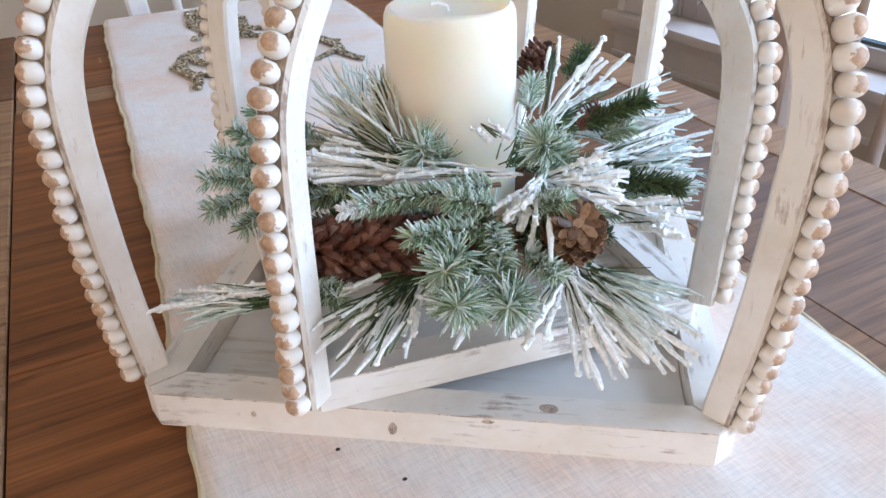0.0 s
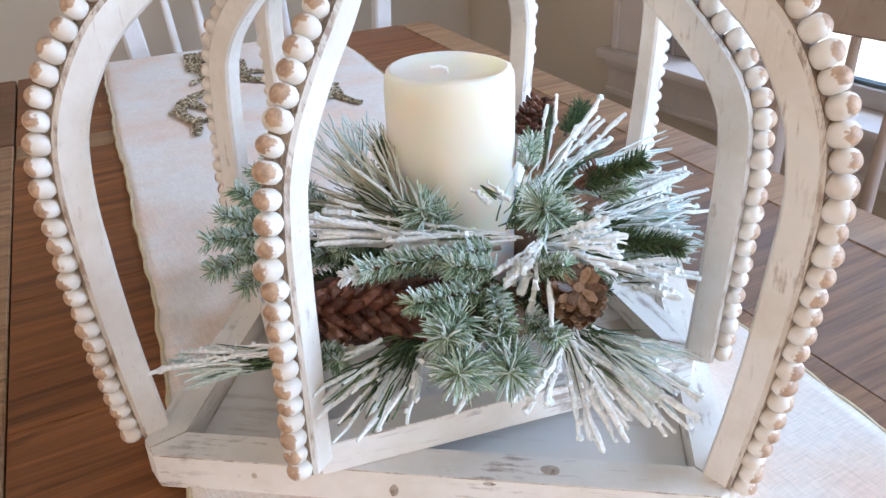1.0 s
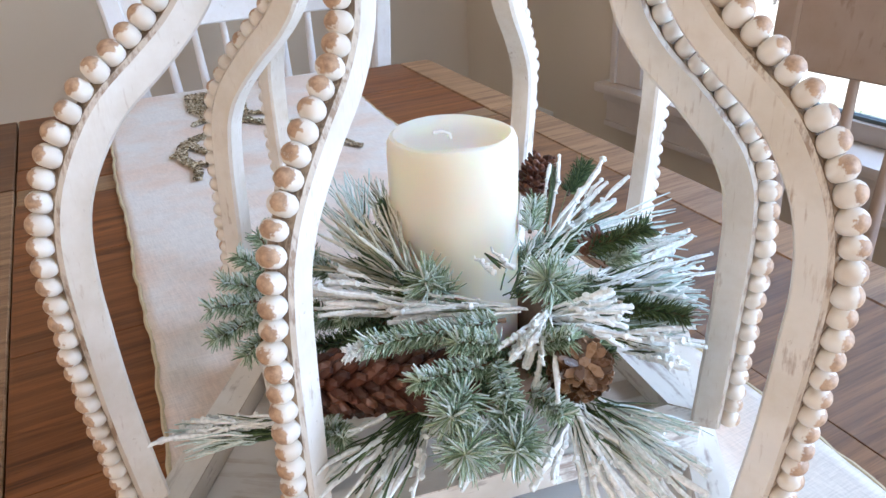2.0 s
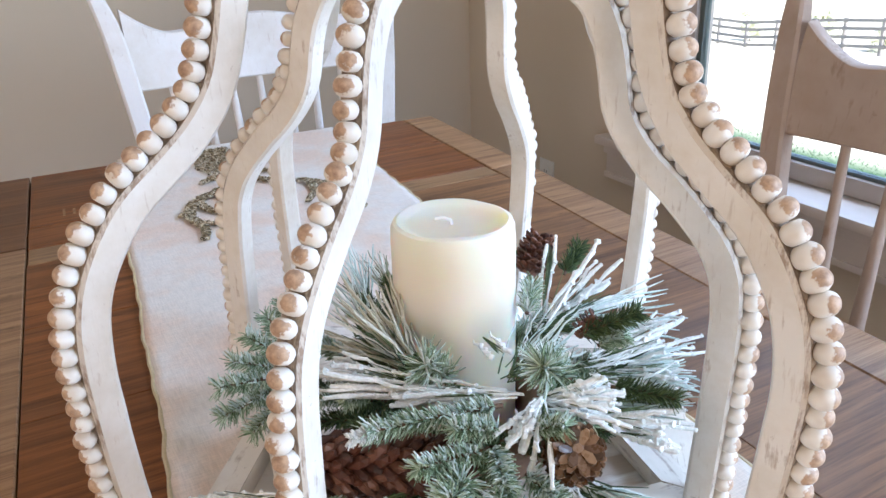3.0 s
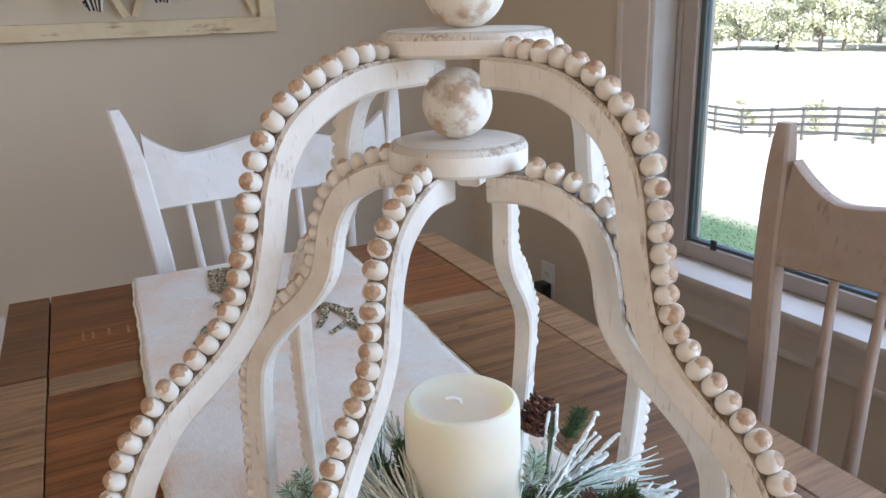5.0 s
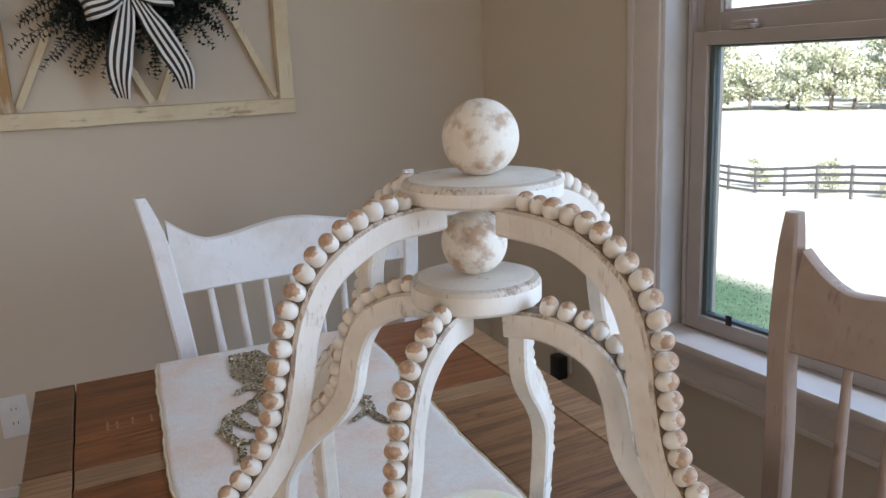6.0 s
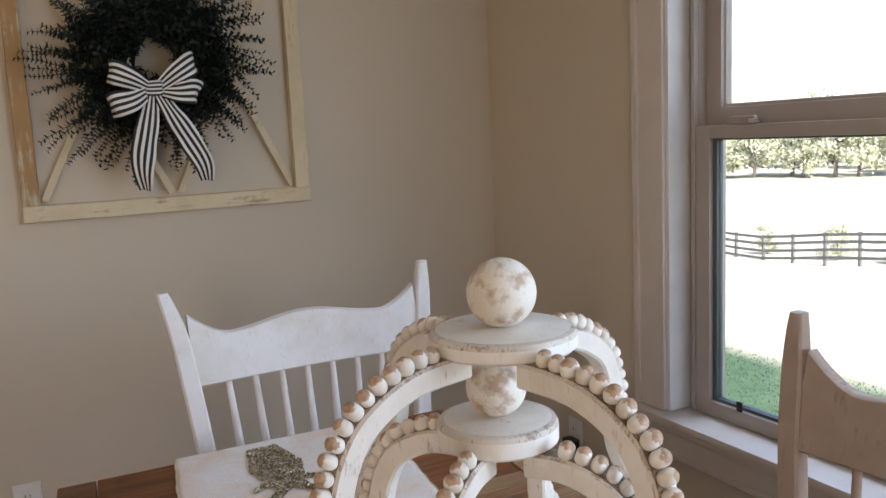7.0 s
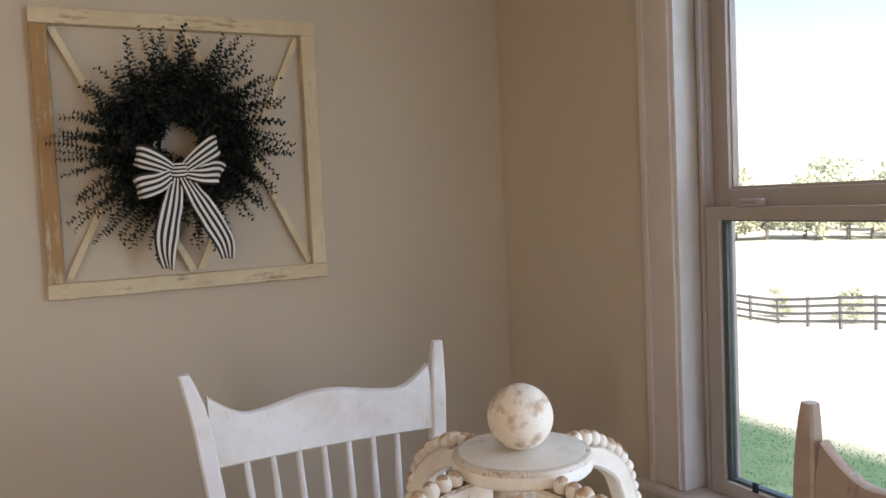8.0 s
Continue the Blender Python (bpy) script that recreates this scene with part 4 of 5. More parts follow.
needle_spray((0.251, 0.358, 0.843), (0.275, 0.312, 0.830), 26, 68, "thin")
needle_spray((0.251, 0.358, 0.843), (0.276, 0.314, 0.824), 24, 22, "clump")
needle_spray((0.238, 0.356, 0.848), (0.241, 0.319, 0.810), 20, 16, "clump")
needle_spray((0.238, 0.356, 0.848), (0.199, 0.334, 0.830), 14, 8, "clump")
needle_spray((0.246, 0.385, 0.883), (0.280, 0.362, 0.885), 26, 27, "clump")
needle_spray((0.242, 0.382, 0.885), (0.214, 0.358, 0.873), 24, 15, "clump")
needle_spray((0.296, 0.454, 0.881), (0.356, 0.463, 0.908), 22, 16, "clump")
needle_spray((0.296, 0.454, 0.881), (0.375, 0.434, 0.877), 20, 60, "thin")
needle_spray((0.315, 0.418, 0.860), (0.362, 0.392, 0.860), 18, 60, "thin")
needle_spray((0.315, 0.418, 0.860), (0.359, 0.399, 0.868), 24, 16, "clump")
needle_spray((0.202, 0.422, 0.883), (0.153, 0.460, 0.892), 11, 27, "clump")
needle_spray((0.229, 0.391, 0.888), (0.179, 0.426, 0.890), 7, 12, "clump")
needle_spray((0.207, 0.460, 0.876), (0.194, 0.503, 0.915), 18, 27, "stiff")
needle_spray((0.205, 0.461, 0.876), (0.175, 0.515, 0.896), 18, 21, "stiff")
needle_spray((0.178, 0.394, 0.847), (0.123, 0.373, 0.838), 22, 48, "dark")
needle_spray((0.178, 0.394, 0.847), (0.145, 0.365, 0.832), 18, 12, "clump")
needle_spray((0.116, 0.453, 0.825), (0.072, 0.486, 0.818), 9, 16, "clump")
needle_spray((0.114, 0.451, 0.820), (0.069, 0.483, 0.812), 8, 32, "thin")
needle_spray((0.229, 0.578, 0.858), (0.226, 0.614, 0.894), 26, 32, "thin")
needle_spray((0.248, 0.572, 0.864), (0.251, 0.611, 0.890), 20, 18, "stiff")
needle_spray((0.313, 0.480, 0.876), (0.344, 0.507, 0.929), 3, 2, "clump")
needle_spray((0.237, 0.432, 0.900), (0.240, 0.409, 0.896), 6, 2, "clump")
needle_spray((0.206, 0.367, 0.849), (0.170, 0.350, 0.841), 20, 11, "clump")
needle_spray((0.290, 0.374, 0.851), (0.300, 0.347, 0.858), 12, 8, "clump")
fir_sprig((0.221, 0.388, 0.886), (0.151, 0.401, 0.888), "frost")
fir_sprig((0.157, 0.401, 0.886), (0.143, 0.401, 0.887), "snow")
fir_sprig((0.187, 0.358, 0.849), (0.168, 0.340, 0.860), "star")
fir_sprig((0.205, 0.376, 0.873), (0.164, 0.371, 0.881), "frost")
fir_sprig((0.215, 0.426, 0.881), (0.197, 0.427, 0.898), "star")
fir_sprig((0.265, 0.389, 0.886), (0.243, 0.386, 0.903), "star")
fir_sprig((0.293, 0.416, 0.892), (0.320, 0.399, 0.906), "green")
fir_sprig((0.298, 0.393, 0.868), (0.322, 0.366, 0.866), "green")
fir_sprig((0.211, 0.366, 0.861), (0.197, 0.353, 0.861), "frost")
fir_sprig((0.220, 0.365, 0.858), (0.223, 0.343, 0.857), "frost")
fir_sprig((0.337, 0.489, 0.891), (0.357, 0.498, 0.904), "green")
fir_sprig((0.188, 0.369, 0.868), (0.170, 0.354, 0.870), "star")
fir_sprig((0.282, 0.454, 0.892), (0.295, 0.467, 0.903), "frost")
fir_sprig((0.207, 0.375, 0.874), (0.201, 0.355, 0.867), "frost")
fir_sprig((0.183, 0.507, 0.867), (0.167, 0.521, 0.877), "frost")
fir_sprig((0.179, 0.535, 0.869), (0.169, 0.545, 0.876), "frost")
fir_sprig((0.233, 0.540, 0.862), (0.240, 0.561, 0.882), "green")
fir_sprig((0.229, 0.372, 0.878), (0.238, 0.358, 0.885), "frost")
fir_sprig((0.130, 0.417, 0.842), (0.134, 0.397, 0.845), "frost")
needle_spray((0.304, 0.417, 0.871), (0.376, 0.412, 0.873), 20, 22, "clump")
needle_spray((0.279, 0.386, 0.860), (0.318, 0.352, 0.860), 16, 14, "clump")
needle_spray((0.286, 0.394, 0.858), (0.340, 0.368, 0.864), 16, 40, "thin")
needle_spray((0.207, 0.519, 0.868), (0.200, 0.575, 0.890), 22, 26, "thin")
needle_spray((0.235, 0.356, 0.845), (0.259, 0.309, 0.811), 14, 10, "clump")
needle_spray((0.243, 0.357, 0.845), (0.276, 0.303, 0.816), 8, 10, "clump")
needle_spray((0.240, 0.409, 0.885), (0.291, 0.428, 0.898), 24, 22, "thin")
fir_sprig((0.212, 0.377, 0.881), (0.187, 0.377, 0.891), "frost")
fir_sprig((0.211, 0.356, 0.847), (0.193, 0.338, 0.852), "star")
fir_sprig((0.303, 0.412, 0.884), (0.315, 0.404, 0.891), "frost")
fir_sprig((0.177, 0.451, 0.877), (0.159, 0.448, 0.877), "frost")


# ---- the chairs ----
def chair(place, paint, spindles, label):
    """Farmhouse chair: splayed posts, scrolled crest rail, spindles, plank seat, turned legs. Its front looks to -y."""
    c = thing("dining_chair", place, label, "chair", "chairs round the table")
    lean = lambda z: 0.105 * (z - 0.83) if z < 0.83 else 0.105 * (z - 0.83) + 0.9 * (z - 0.83) ** 2  # noqa: E731
    half = [(0.44, 0.226), (0.69, 0.244), (0.83, 0.259), (0.93, 0.271), (0.985, 0.283), (1.018, 0.292)]
    for s in (-1, 1):
        bm = bmesh.new()
        path, _ = spline([(s * x, lean(z), z) for z, x in half], 26)
        rings = []
        for i, p in enumerate(path):
            w, dpt = 0.0180, 0.0140
            if i > 20:
                w *= math.sqrt(max(1 - ((i - 20) / 6.3) ** 2, 0.05))
                dpt *= math.sqrt(max(1 - ((i - 20) / 8.0) ** 2, 0.05))
            q = min(0.004, 0.4 * w, 0.4 * dpt)
            rings.append([bm.verts.new(p + Vector((x, y, 0))) for x, y in ((-w + q, -dpt), (w - q, -dpt), (w, -dpt + q), (w, dpt - q), (w - q, dpt), (-w + q, dpt), (-w, dpt - q), (-w, -dpt + q))])
        for a, b in zip(rings, rings[1:]):
            for k in range(8):
                bm.faces.new((a[k], a[(k + 1) % 8], b[(k + 1) % 8], b[k]))
        bm.faces.new(rings[0][::-1])
        bm.faces.new(rings[-1])
        part("back_post", bm, paint, c)
    # crest rail
    bm = bmesh.new()
    n = 48
    rows = []
    for i in range(n + 1):
        x = -0.252 + 0.504 * i / n
        f = abs(x) / 0.252
        top = 0.9475 - 0.021 * math.sin(min(f / 0.68, 1.0) * math.pi / 2) ** 2 + (0.046 * ((f - 0.68) / 0.32) ** 1.5 if f > 0.68 else 0)
        bow = 0.018 * (1 - f * f)
        ring = []
        for z, y in ((0.828, -0.008), (0.831, -0.011), (top - 0.003, -0.011), (top, -0.007), (top, 0.007), (top - 0.003, 0.011), (0.831, 0.011), (0.828, 0.008)):
            ring.append(bm.verts.new((x, y + lean(z) + bow, z)))
        rows.append(ring)
    for a, b in zip(rows, rows[1:]):
        for k in range(8):
            bm.faces.new((a[k], a[(k + 1) % 8], b[(k + 1) % 8], b[k]))
    bm.faces.new(rows[0][::-1])
    bm.faces.new(rows[-1])
    part("crest_rail", bm, paint, c, "wavy crest rail with rubbed paint")
    for x in spindles:
        bow = 0.018 * (1 - (x / 0.252) ** 2)
        bm = bmesh.new()
        pts = [Vector((x * (0.86 + 0.14 * t), lean(0.462 + 0.37 * t) + bow * t, 0.462 + 0.37 * t)) for t in (0, 0.15, 0.35, 0.6, 0.85, 1.0)]
        tube(bm, pts, [0.007, 0.0095, 0.0105, 0.0085, 0.007, 0.0065], 12)
        part("spindle", bm, paint, c)
    seat = [(-0.23, 0.0), (0.23, 0.0), (0.245, -0.12), (0.25, -0.30), (0.235, -0.40), (0.18, -0.43), (-0.18, -0.43), (-0.235, -0.40), (-0.25, -0.30), (-0.245, -0.12)]
    part("seat", slab(bmesh.new(), seat, 0.428, 0.463, "z", 0.006), paint, c)
    for x in (-0.19, 0.19):
        for y in (-0.045, -0.37):
            bm = bmesh.new()
            tube(bm, [(x * 1.12, y * 1.03, 0.0), (x * 1.09, y, 0.10), (x * 1.05, y, 0.26), (x, y, 0.429)], [0.013, 0.018, 0.021, 0.017], 14)
            part("leg", bm, paint, c)
    for y in (-0.045, -0.37):
        bm = bmesh.new()
        tube(bm, [(-0.205, y, 0.18), (0, y, 0.18), (0.205, y, 0.18)], [0.008, 0.011, 0.008], 10)
        part("stretcher", bm, paint, c)


chair(pose(0.4985, 1.66, 0), CHAIR_PAINT, [-0.1835 + 0.0573 * k for k in range(7)], "white painted farmhouse chair with spindles at the table end")
chair(pose(0.947, 0.55, 0, 0, 0, -90), CHAIR_WORN_SHADED, [-0.162 + 0.067 * k for k in range(6)], "worn whitewashed farmhouse chair beside the window, shade in its colour")


def floor_plant():
    pot = thing("potted_plant", pose(-0.150, 2.16, 0), "small leafy green plant in a dark pot on the floor", "plant")
    part("pot", lathe(bmesh.new(), [(0, 0), (0.060, 0), (0.066, 0.004), (0.080, 0.125), (0.084, 0.128), (0.084, 0.140), (0.076, 0.140), (0.072, 0.118), (0, 0.116)], 28), BLACK, pot, "dark round pot")
    rng = random.Random(8)
    for k in range(16):
        a = k * 2.4
        r, h = rng.uniform(0.05, 0.11), rng.uniform(0.19, 0.31)
        bm = bmesh.new()
        tip = Vector((r * math.cos(a), r * math.sin(a), h))
        tube(bm, [(0.2 * tip.x, 0.2 * tip.y, 0.115), (0.6 * tip.x, 0.6 * tip.y, 0.5 * (h + 0.115)), tip], [0.002, 0.0016, 0.001], 5)
        way = Vector((math.cos(a), math.sin(a), -0.25)).normalized()
        side = way.cross(Vector((0, 0, 1))).normalized()
        ln, rows = rng.uniform(0.045, 0.07), []
        for i in range(6):
            f = i / 5
            wd = ln * 0.36 * math.sin(math.pi * (0.08 + 0.88 * f))
            p = tip + way * ln * f - Vector((0, 0, 0.012 * f * f))
            rows.append([bm.verts.new(p + side * s * wd + Vector((0, 0, 0.003 * abs(s)))) for s in (-1, -0.5, 0, 0.5, 1)])
        for p, q in zip(rows, rows[1:]):
            for i in range(4):
                bm.faces.new((p[i], p[i + 1], q[i + 1], q[i]))
        part("leaf", bm, PLANT_LEAF, pot)


floor_plant()


# ---- the wall piece: old sash frame with a wreath ----
def sash_frame():
    y1 = WY - 0.002
    y0 = y1 - 0.030
    x0, x1, z0, z1 = -0.026, 0.776, 1.124, 1.927
    f = thing("wall_frame", pose((x0 + x1) / 2, y1, (z0 + z1) / 2), "old peeling cream wooden frame with crossed slats on the wall", "wall frame")
    inv = f.matrix_basis.inverted()

    def p(name, bm, mat, label=""):
        for v in bm.verts:
            v.co += Vector((0.0018 * noise.noise(v.co * 17), 0, 0.0018 * noise.noise(v.co * 17 + Vector((5, 5, 5)))))
        bmesh.ops.transform(bm, matrix=inv, verts=bm.verts)
        return part(name, bm, mat, f, label)

    def bar(a, b, w, ya, yb, cuts=14):
        bm = bmesh.new()
        a, b = Vector((a[0], 0, a[1])), Vector((b[0], 0, b[1]))
        d = (b - a).normalized()
        s = Vector((-d.z, 0, d.x)) * w / 2
        rows = []
        for i in range(cuts + 1):
            q = a.lerp(b, i / cuts)
            e = 0.0025
            rows.append([bm.verts.new(q + s * k + Vector((0, y, 0))) for k, y in ((-1, yb), (-1, ya + e), (-0.94, ya), (0.94, ya), (1, ya + e), (1, yb))])
        for r, t in zip(rows, rows[1:]):
            for k in range(6):
                bm.faces.new((r[k], r[(k + 1) % 6], t[(k + 1) % 6], t[k]))
        bm.faces.new(rows[0][::-1])
        bm.faces.new(rows[-1])
        return bm

    m = 0.044
    p("frame_rail", bar((x0, z0 + m / 2), (x1, z0 + m / 2), m, y0, y1), OLD_RAIL)
    p("frame_rail", bar((x0, z1 - m / 2), (x1, z1 - m / 2), m, y0, y1), OLD_RAIL)
    p("frame_stile", bar((x0 + m / 2, z0 + m + 0.0005), (x0 + m / 2, z1 - m - 0.0005), m, y0 + 0.001, y1), OLD_BARE, "stile worn down to bare brown wood")
    p("frame_stile", bar((x1 - m / 2, z0 + m + 0.0005), (x1 - m / 2, z1 - m - 0.0005), m, y0 + 0.001, y1), OLD_PAINT)
    xm = (x0 + x1) / 2
    a, b, c, d = x0 + m, x1 - m, z0 + m, z1 - m
    e = 0.012
    p("slat", bar((a + e, d - e), (xm - e, c + e), 0.020, y0 + 0.004, y0 + 0.013), OLD_PAINT)
    p("slat", bar((xm + e, d - e), (b - e, c + e), 0.020, y0 + 0.004, y0 + 0.013), OLD_PAINT)
    p("slat", bar((a + e, c + e), (xm - e, d - e), 0.020, y0 + 0.0145, y0 + 0.0235), OLD_PAINT)
    p("slat", bar((xm + e, c + e), (b - e, d - e), 0.020, y0 + 0.0145, y0 + 0.0235), OLD_PAINT)
    return y0


ART_Y = sash_frame()


def wreath():
    cx, cz, y = 0.340, 1.552, ART_Y - 0.045
    w = thing("eucalyptus_wreath", pose(cx, y, cz), "dark green eucalyptus wreath with a striped bow", "wreath")
    rng = random.Random(21)
    stems = bmesh.new()
    ring = [Vector((0.135 * math.cos(t), 0.01, 0.135 * math.sin(t))) for t in [2 * math.pi * k / 48 for k in range(49)]]
    tube(stems, ring, 0.022, 8, False)
    part("vine_ring", stems, TWIG, w, "twisted brown vine ring")

    def leaf(bm, p, way, up, ln, wd):
        side = way.cross(up).normalized() * wd
        tip, mid = p + way * ln, p + way * ln * 0.55 + up * ln * 0.10
        a = bm.verts.new(p)
        b, c = bm.verts.new(mid + side), bm.verts.new(mid - side)
        q = bm.verts.new(p + way * ln * 0.85 + side * 0.62)
        r = bm.verts.new(p + way * ln * 0.85 - side * 0.62)
        t = bm.verts.new(tip)
        m = bm.verts.new(mid - up * ln * 0.06)
        for f in ((a, b, m), (a, m, c), (m, b, q), (m, r, c), (m, q, t), (m, t, r)):
            bm.faces.new(f)

    def spray(t, r0, length, swirl, out, big=1.0, depth=0.0):
        bm = bmesh.new()
        p = Vector((r0 * math.cos(t), depth, r0 * math.sin(t)))
        d = Vector((math.cos(t + swirl), out, math.sin(t + swirl))).normalized()
        pts = []
        n = max(5, int(length / 0.0105))
        for k in range(n + 1):
            pts.append(p.copy())
            p = p + d * length / n
            d = (d + Vector((rng.gauss(0, 0.05), rng.gauss(0, 0.04) + 0.01, rng.gauss(0, 0.05) - 0.012))).normalized()
        tube(bm, pts, [0.0016 - 0.0010 * k / n for k in range(n + 1)], 4)
        for k in range(1, n + 1):
            d = (pts[k] - pts[k - 1]).normalized()
            a = d.orthogonal().normalized()
            for s in (0, 1):
                ang = k * 1.57 + s * 3.14 + rng.uniform(-0.4, 0.4)
                side = (Matrix.Rotation(ang, 3, d) @ a).normalized()
                ln = rng.uniform(0.011, 0.017) * big * (1.15 - 0.55 * k / n)
                leaf(bm, pts[k], (side + d * rng.uniform(0.3, 0.8)).normalized(), (d - side * 0.4).normalized(), ln, ln * 0.42)
        part("eucalyptus_stem", bm, LEAF, w, smooth=False)

    for k in range(330):
        t = rng.uniform(0, 2 * math.pi)
        spray(t, rng.uniform(0.035, 0.175), rng.uniform(0.06, 0.11), rng.uniform(-1.3, 1.1), rng.uniform(-0.55, 0.05), 1.85, rng.uniform(-0.035, 0.01))
    for k in range(96):
        t = 2 * math.pi * k / 96 + rng.uniform(-0.07, 0.07)
        far = 0.155 + 0.055 * math.sin(t * 1.0 + 0.5) ** 2 + rng.uniform(-0.02, 0.035)
        spray(t, rng.uniform(0.12, 0.16), far * 0.92, rng.uniform(-0.75, 0.15), rng.uniform(-0.2, 0.06), 1.4, rng.uniform(-0.02, 0.015))

    def ribbon(name, path, widths, twist, parent, thick=0.0012):
        """A cloth strip along a path; its stripes run lengthwise."""
        pts, _ = spline(path, 34)
        wid, _ = spline([(i, x * 100, 0) for i, x in enumerate(widths)], 34)
        tws, _ = spline([(i, x, 0) for i, x in enumerate(twist)], 34)
        bm = bmesh.new()
        uv = bm.loops.layers.uv.new("UVMap")
        nw = 10
        rows = []
        for i, p in enumerate(pts):
            d = (pts[min(i + 1, 33)] - pts[max(i - 1, 0)]).normalized()
            across = d.cross(Vector((0, -1, 0)))
            across = across.normalized() if across.length > 0.05 else Vector((0, 0, 1))
            across = Matrix.Rotation(tws[i].y, 3, d) @ across
            nor = d.cross(across)
            w2 = wid[i].y / 100
            rows.append([bm.verts.new(p + across * w2 * (2 * k / nw - 1) + nor * 0.003 * math.sin(k / nw * 6.28 + i * 0.12)) for k in range(nw + 1)])
        for i in range(33):
            for k in range(nw):
                f = bm.faces.new((rows[i][k], rows[i][k + 1], rows[i + 1][k + 1], rows[i + 1][k]))
                for loop, (a, b) in zip(f.loops, ((i, k), (i, k + 1), (i + 1, k + 1), (i + 1, k))):
                    loop[uv].uv = (a / 33, b / nw)
        ob = part(name, bm, RIBBON, parent)
        mod = ob.modifiers.new("cloth", "SOLIDIFY")
        mod.thickness = thick
        return ob

    bow = new("bow", mesh_of("bow", lathe(bmesh.new(), [(0.0, -0.020), (0.017, -0.014), (0.021, 0.0), (0.017, 0.014), (0.0, 0.020)], 14), RIBBON))
    bow.parent = w
    bow["label"] = "black and white striped ribbon bow"
    bx, bz, by = -0.018, -0.084, -0.075
    bow.matrix_basis = pose(bx, by + 0.012, bz, 0, 90, 0)
    o = Vector((bx, by, bz))
    ribbon("knot", [o + Vector(v) for v in ((-0.026, 0.004, 0.002), (-0.012, -0.010, 0.0), (0.012, -0.010, 0.001), (0.028, 0.004, 0.004))], [0.018, 0.020, 0.020, 0.018], [0, 0, 0, 0], bow.parent)
    for s, up, dn in ((-1, 0.040, -0.035), (1, 0.062, -0.005)):
        ribbon("bow_loop", [o + Vector((s * 0.015, 0, 0.004)), o + Vector((s * 0.055, -0.030, up * 0.55)), o + Vector((s * 0.098, -0.026, up)), o + Vector((s * 0.112, 0.002, up * 1.12))], [0.016, 0.026, 0.032, 0.029], [0, s * 0.1, s * 0.15, s * 0.2], w)
        ribbon("bow_loop", [o + Vector((s * 0.015, 0.002, -0.006)), o + Vector((s * 0.058, -0.028, dn * 0.55 - 0.01)), o + Vector((s * 0.102, -0.024, dn - 0.006)), o + Vector((s * 0.116, 0.004, dn - 0.012))], [0.016, 0.028, 0.034, 0.030], [0, -s * 0.1, -s * 0.1, -s * 0.15], w)
    ribbon("tail", [o + Vector(v) for v in ((-0.008, 0.002, -0.012), (-0.025, -0.020, -0.08), (-0.045, -0.012, -0.17), (-0.052, -0.020, -0.225), (-0.047, -0.008, -0.272))], [0.016, 0.029, 0.033, 0.031, 0.020], [0, 0.2, -0.2, 0.3, 0.8], w)
    ribbon("tail", [o + Vector(v) for v in ((0.010, 0.002, -0.010), (0.040, -0.020, -0.075), (0.080, -0.010, -0.145), (0.108, -0.020, -0.205), (0.118, -0.008, -0.255))], [0.016, 0.028, 0.031, 0.031, 0.020], [0, -0.2, 0.25, -0.2, 0.7], w)


wreath()


# ---- outside ----
def land(x, y):
    r = math.hypot(x - 1.5, y - 1.0)
    z = -0.45 if r < 5 else -0.45 - 4.6 * min((r - 5) / 31, 1.0) ** 1.05
    z += 0.9 * max(0, min((r - 40) / 50, 1)) + max(0, (r - 95) * 0.006)
    return z + 0.05 * noise.noise(Vector((x * 0.15, y * 0.15, 0))) * min(r / 6, 4)


def ground():
    bm = bmesh.new()
    radii = [0.0, 2, 3.5, 5, 6, 7, 8.5, 10, 13, 17, 22, 28, 34, 40, 50, 65, 85, 120, 200, 500, 1500]
    n = 72
    rings = []
    for r in radii:
        if r == 0:
            rings.append([bm.verts.new((1.5, 1.0, -0.45))])
        else:
            rings.append([bm.verts.new((1.5 + r * math.cos(6.28318 * k / n), 1.0 + r * math.sin(6.28318 * k / n), land(1.5 + r * math.cos(6.28318 * k / n), 1.0 + r * math.sin(6.28318 * k / n)))) for k in range(n)])
    for a, b in zip(rings, rings[1:]):
        for k in range(n):
            f = list(dict.fromkeys((a[k % len(a)], b[k], b[(k + 1) % n], a[(k + 1) % len(a)])))
            bm.faces.new(f)
    solid("ground", bm, GROUND, "green lawn by the house running into a pale dry field", "ground", "structure")


ground()
# roof out of view, added to block sun and shade the ground outside
bm = boxed((-2.6, -2.6, 2.73), (2.1, 3.0, 2.85))
slab(bm, [(-3.0, 2.86), (2.3, 2.86), (-0.4, 4.6)], -2.9, 3.1, "y")
solid("roof", bm, BARK, "unseen dark shingled gable roof, added to cast the house's shadow", "roof", "structure", smooth=False)
solid("foundation", boxed((-2.55, -2.55, -0.6), (1.63, 2.68, -0.125)), TRIM_SHADED, "pale house foundation", "foundation", "structure", smooth=False)


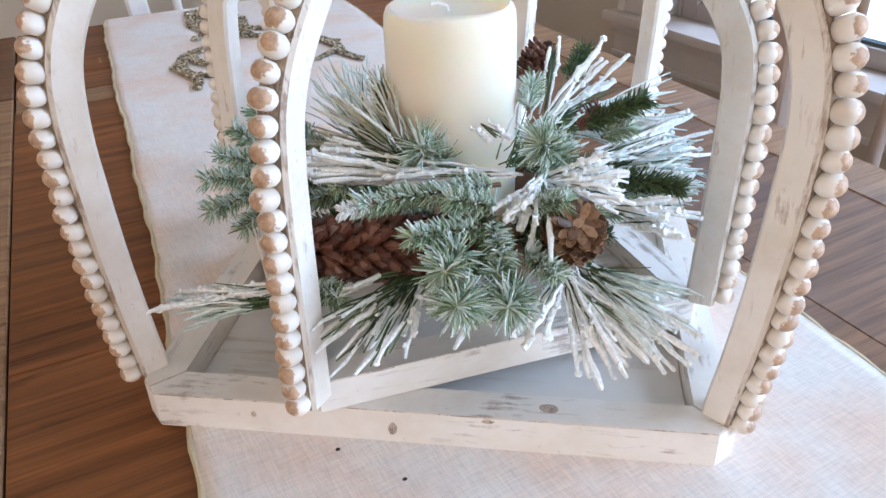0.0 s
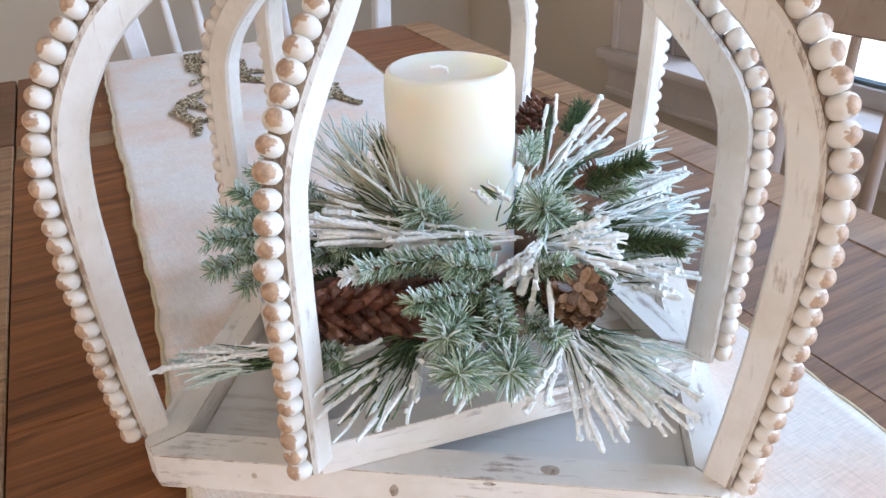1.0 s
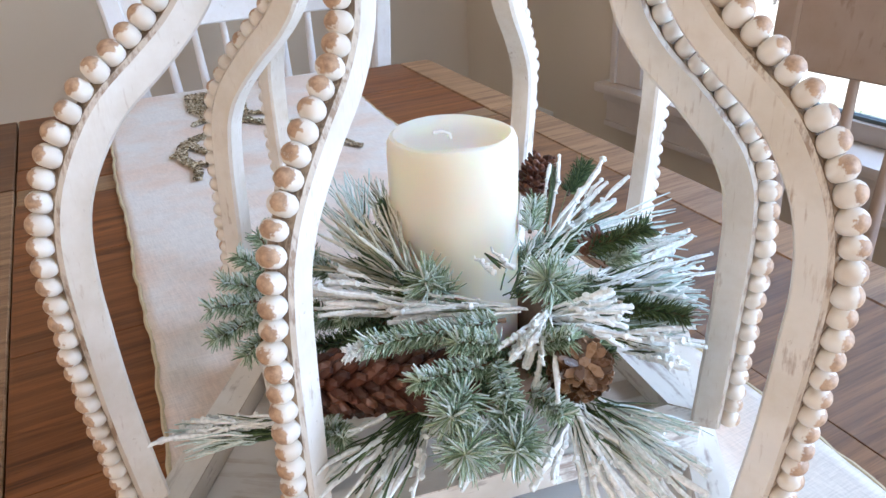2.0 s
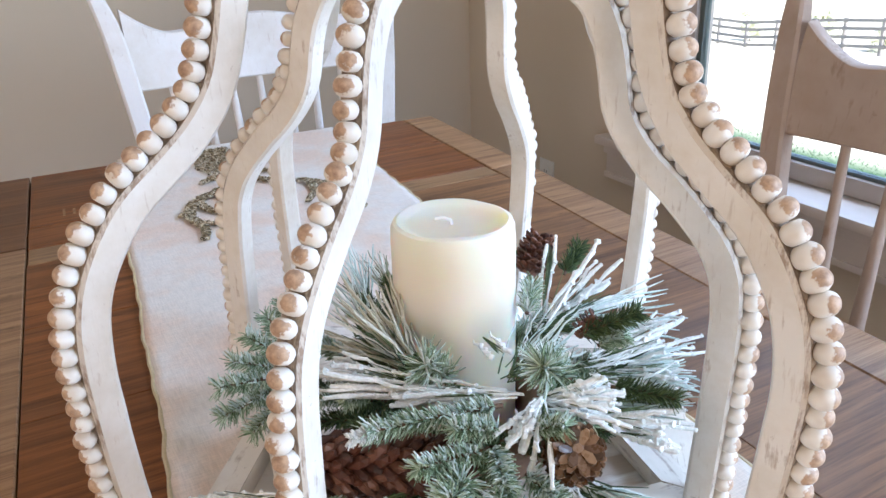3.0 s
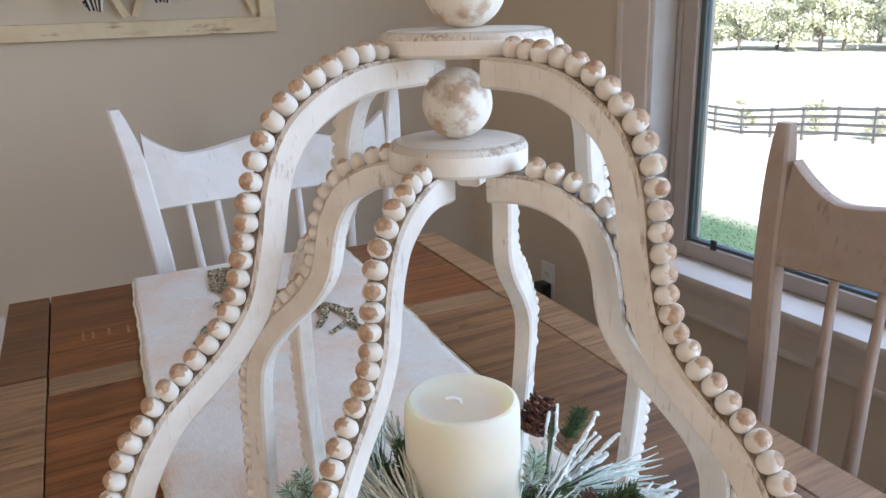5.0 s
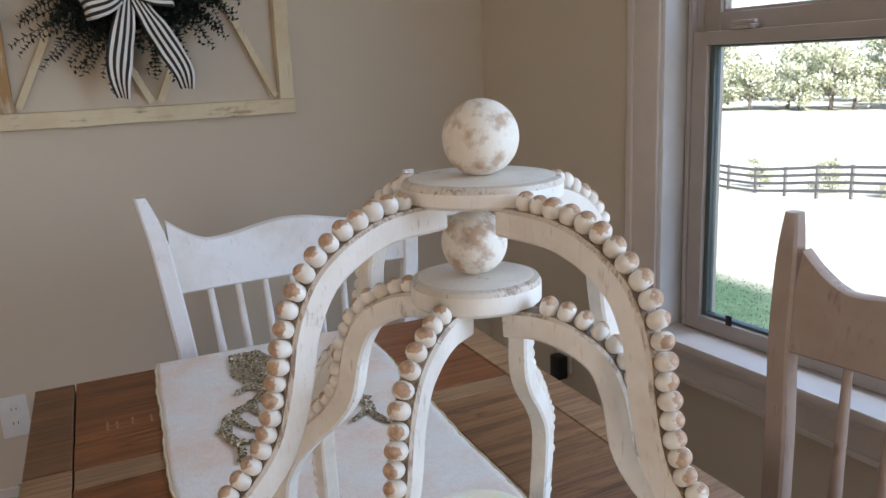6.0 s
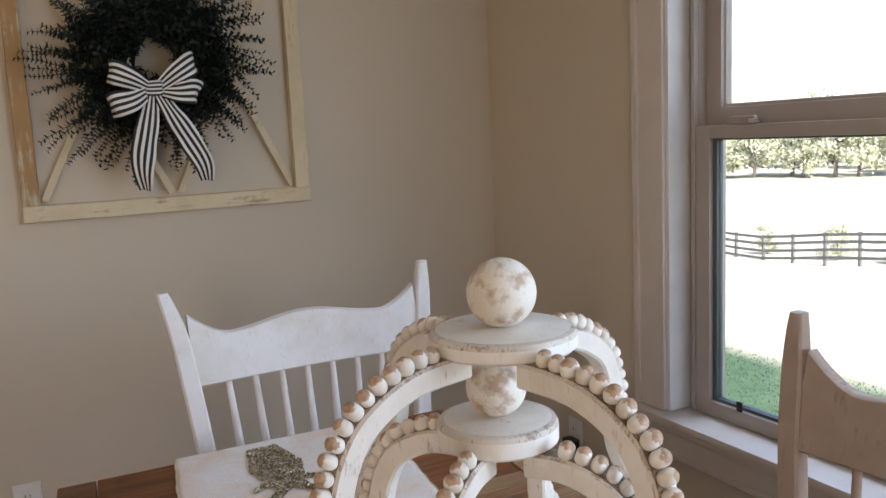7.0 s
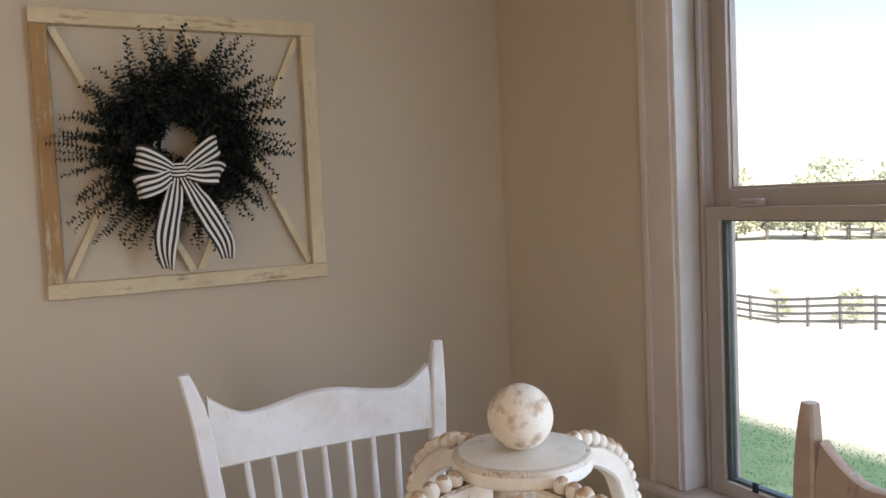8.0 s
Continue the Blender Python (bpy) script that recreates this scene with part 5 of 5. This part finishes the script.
def lawn():
    rng = random.Random(3)
    verts, faces = [], []
    for k in range(16000):
        x, y = rng.uniform(2.6, 4.75), rng.uniform(1.5, 6.5)
        z, h, a = land(x, y), rng.uniform(0.008, 0.020), rng.uniform(0, 6.28)
        w, lx, ly = 0.005, rng.gauss(0, 0.02), rng.gauss(0, 0.02)
        i = len(verts)
        verts += [(x - w * math.cos(a), y - w * math.sin(a), z - 0.01), (x + w * math.cos(a), y + w * math.sin(a), z - 0.01), (x + lx, y + ly, z + h)]
        faces.append((i, i + 1, i + 2))
    me = bpy.data.meshes.new("lawn_grass")
    me.from_pydata(verts, [], faces)
    me.materials.append(GRASS)
    tagged(new("lawn_grass", me), "short green mown grass outside the window", "grass", kind="stuff")


lawn()


def fence():
    a, b = Vector((29.0, 29.5)), Vector((28.4, 12.0))
    f = thing("paddock_fence", pose(a.x, a.y, land(a.x, a.y)), "dark wooden four-rail paddock fence across the field", "fence")
    inv = f.matrix_basis.inverted()
    n = 11
    posts = [a.lerp(b, k / n) for k in range(n + 1)]
    for p in posts:
        z = land(p.x, p.y)
        bm = boxed((p.x - 0.06, p.y - 0.06, z - 0.3), (p.x + 0.06, p.y + 0.06, z + 1.40), 0.01, 1)
        bmesh.ops.transform(bm, matrix=inv, verts=bm.verts)
        part("post", bm, FENCE_WOOD, f)
    for p, q in zip(posts, posts[1:]):
        for h in (0.35, 0.68, 1.00, 1.30):
            bm = bmesh.new()
            ring = []
            for e in (p, q):
                z = land(e.x, e.y) + h
                ring.append([bm.verts.new((e.x - 0.07 - dx, e.y, z + dz)) for dx, dz in ((0, -0.06), (0.03, -0.06), (0.03, 0.06), (0, 0.06))])
            for k in range(4):
                bm.faces.new((ring[0][k], ring[0][(k + 1) % 4], ring[1][(k + 1) % 4], ring[1][k]))
            bm.faces.new(ring[0][::-1])
            bm.faces.new(ring[1])
            bmesh.ops.transform(bm, matrix=inv, verts=bm.verts)
            part("rail", bm, FENCE_WOOD, f, smooth=False)


fence()


def tree(x, y, h, seed, label):
    rng = random.Random(seed)
    z = land(x, y)
    t = thing("tree", pose(x, y, z), label, "tree", "far trees")
    bm = bmesh.new()
    tube(bm, [(0, 0, -0.3), (0.1, 0, h * 0.25), (0.0, 0.1, h * 0.55), (0.1, 0.1, h * 0.85)], [0.035 * h, 0.026 * h, 0.016 * h, 0.005 * h], 8)
    tips = []
    for k in range(17):
        f = rng.uniform(0.08, 0.8)
        ang = k * 2.4
        ln = h * rng.uniform(0.22, 0.40) * (1.15 - f * 0.6)
        end = Vector((math.cos(ang) * ln, math.sin(ang) * ln, h * f + ln * rng.uniform(0.25, 0.6)))
        tube(bm, [(0.05, 0.05, h * f), (end.x * 0.5, end.y * 0.5, h * f + (end.z - h * f) * 0.6), end], [0.010 * h, 0.007 * h, 0.003 * h], 6)
        tips += [end, end * 0.75 + Vector((0, 0, h * f * 0.25))]
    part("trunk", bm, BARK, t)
    tips.append(Vector((0.1, 0.1, h * 0.92)))
    verts, faces = [], []
    for c in tips:
        for k in range(75):
            p = c + Vector((rng.gauss(0, 0.075 * h), rng.gauss(0, 0.075 * h), rng.gauss(0, 0.055 * h)))
            s = rng.uniform(0.014, 0.032) * h
            e = Euler((rng.uniform(0, 6.28), rng.uniform(0, 6.28), rng.uniform(0, 6.28))).to_matrix()
            i = len(verts)
            verts += [p + e @ Vector(q) * s for q in ((-1, -0.6, 0), (0.2, -0.8, 0.2), (1, 0.1, 0), (0.1, 0.9, -0.2))]
            faces.append((i, i + 1, i + 2, i + 3))
    me = bpy.data.meshes.new("crown")
    me.from_pydata([tuple(v) for v in verts], [], faces)
    me.materials.append(HAZED_LEAF)
    crown = new("crown", me)
    crown.parent = t


for k, (x, y, h) in enumerate(((60, 62, 5.0), (64, 56, 5.6), (66, 52, 4.6), (70, 49, 5.2), (72, 44, 6.2), (69, 38, 5.0), (57, 66, 5.5), (74, 40, 5.6), (63, 59, 4.2), (72, 34, 5.4), (58, 64, 6.5), (62, 60, 6.8), (67, 54, 6.2), (68, 50, 6.6), (75, 46, 7.5), (77, 42, 7.0), (80, 52, 8.0), (84, 45, 8.0), (70, 66, 8.2), (78, 60, 8.4), (88, 56, 8.6), (31, 26.4, 1.5), (31, 22.6, 1.7), (31, 19.8, 1.3))):
    tree(x, y, h, k, "leafy tree at the far edge of the field" if h > 2 else "small leafy shrub behind the paddock fence")
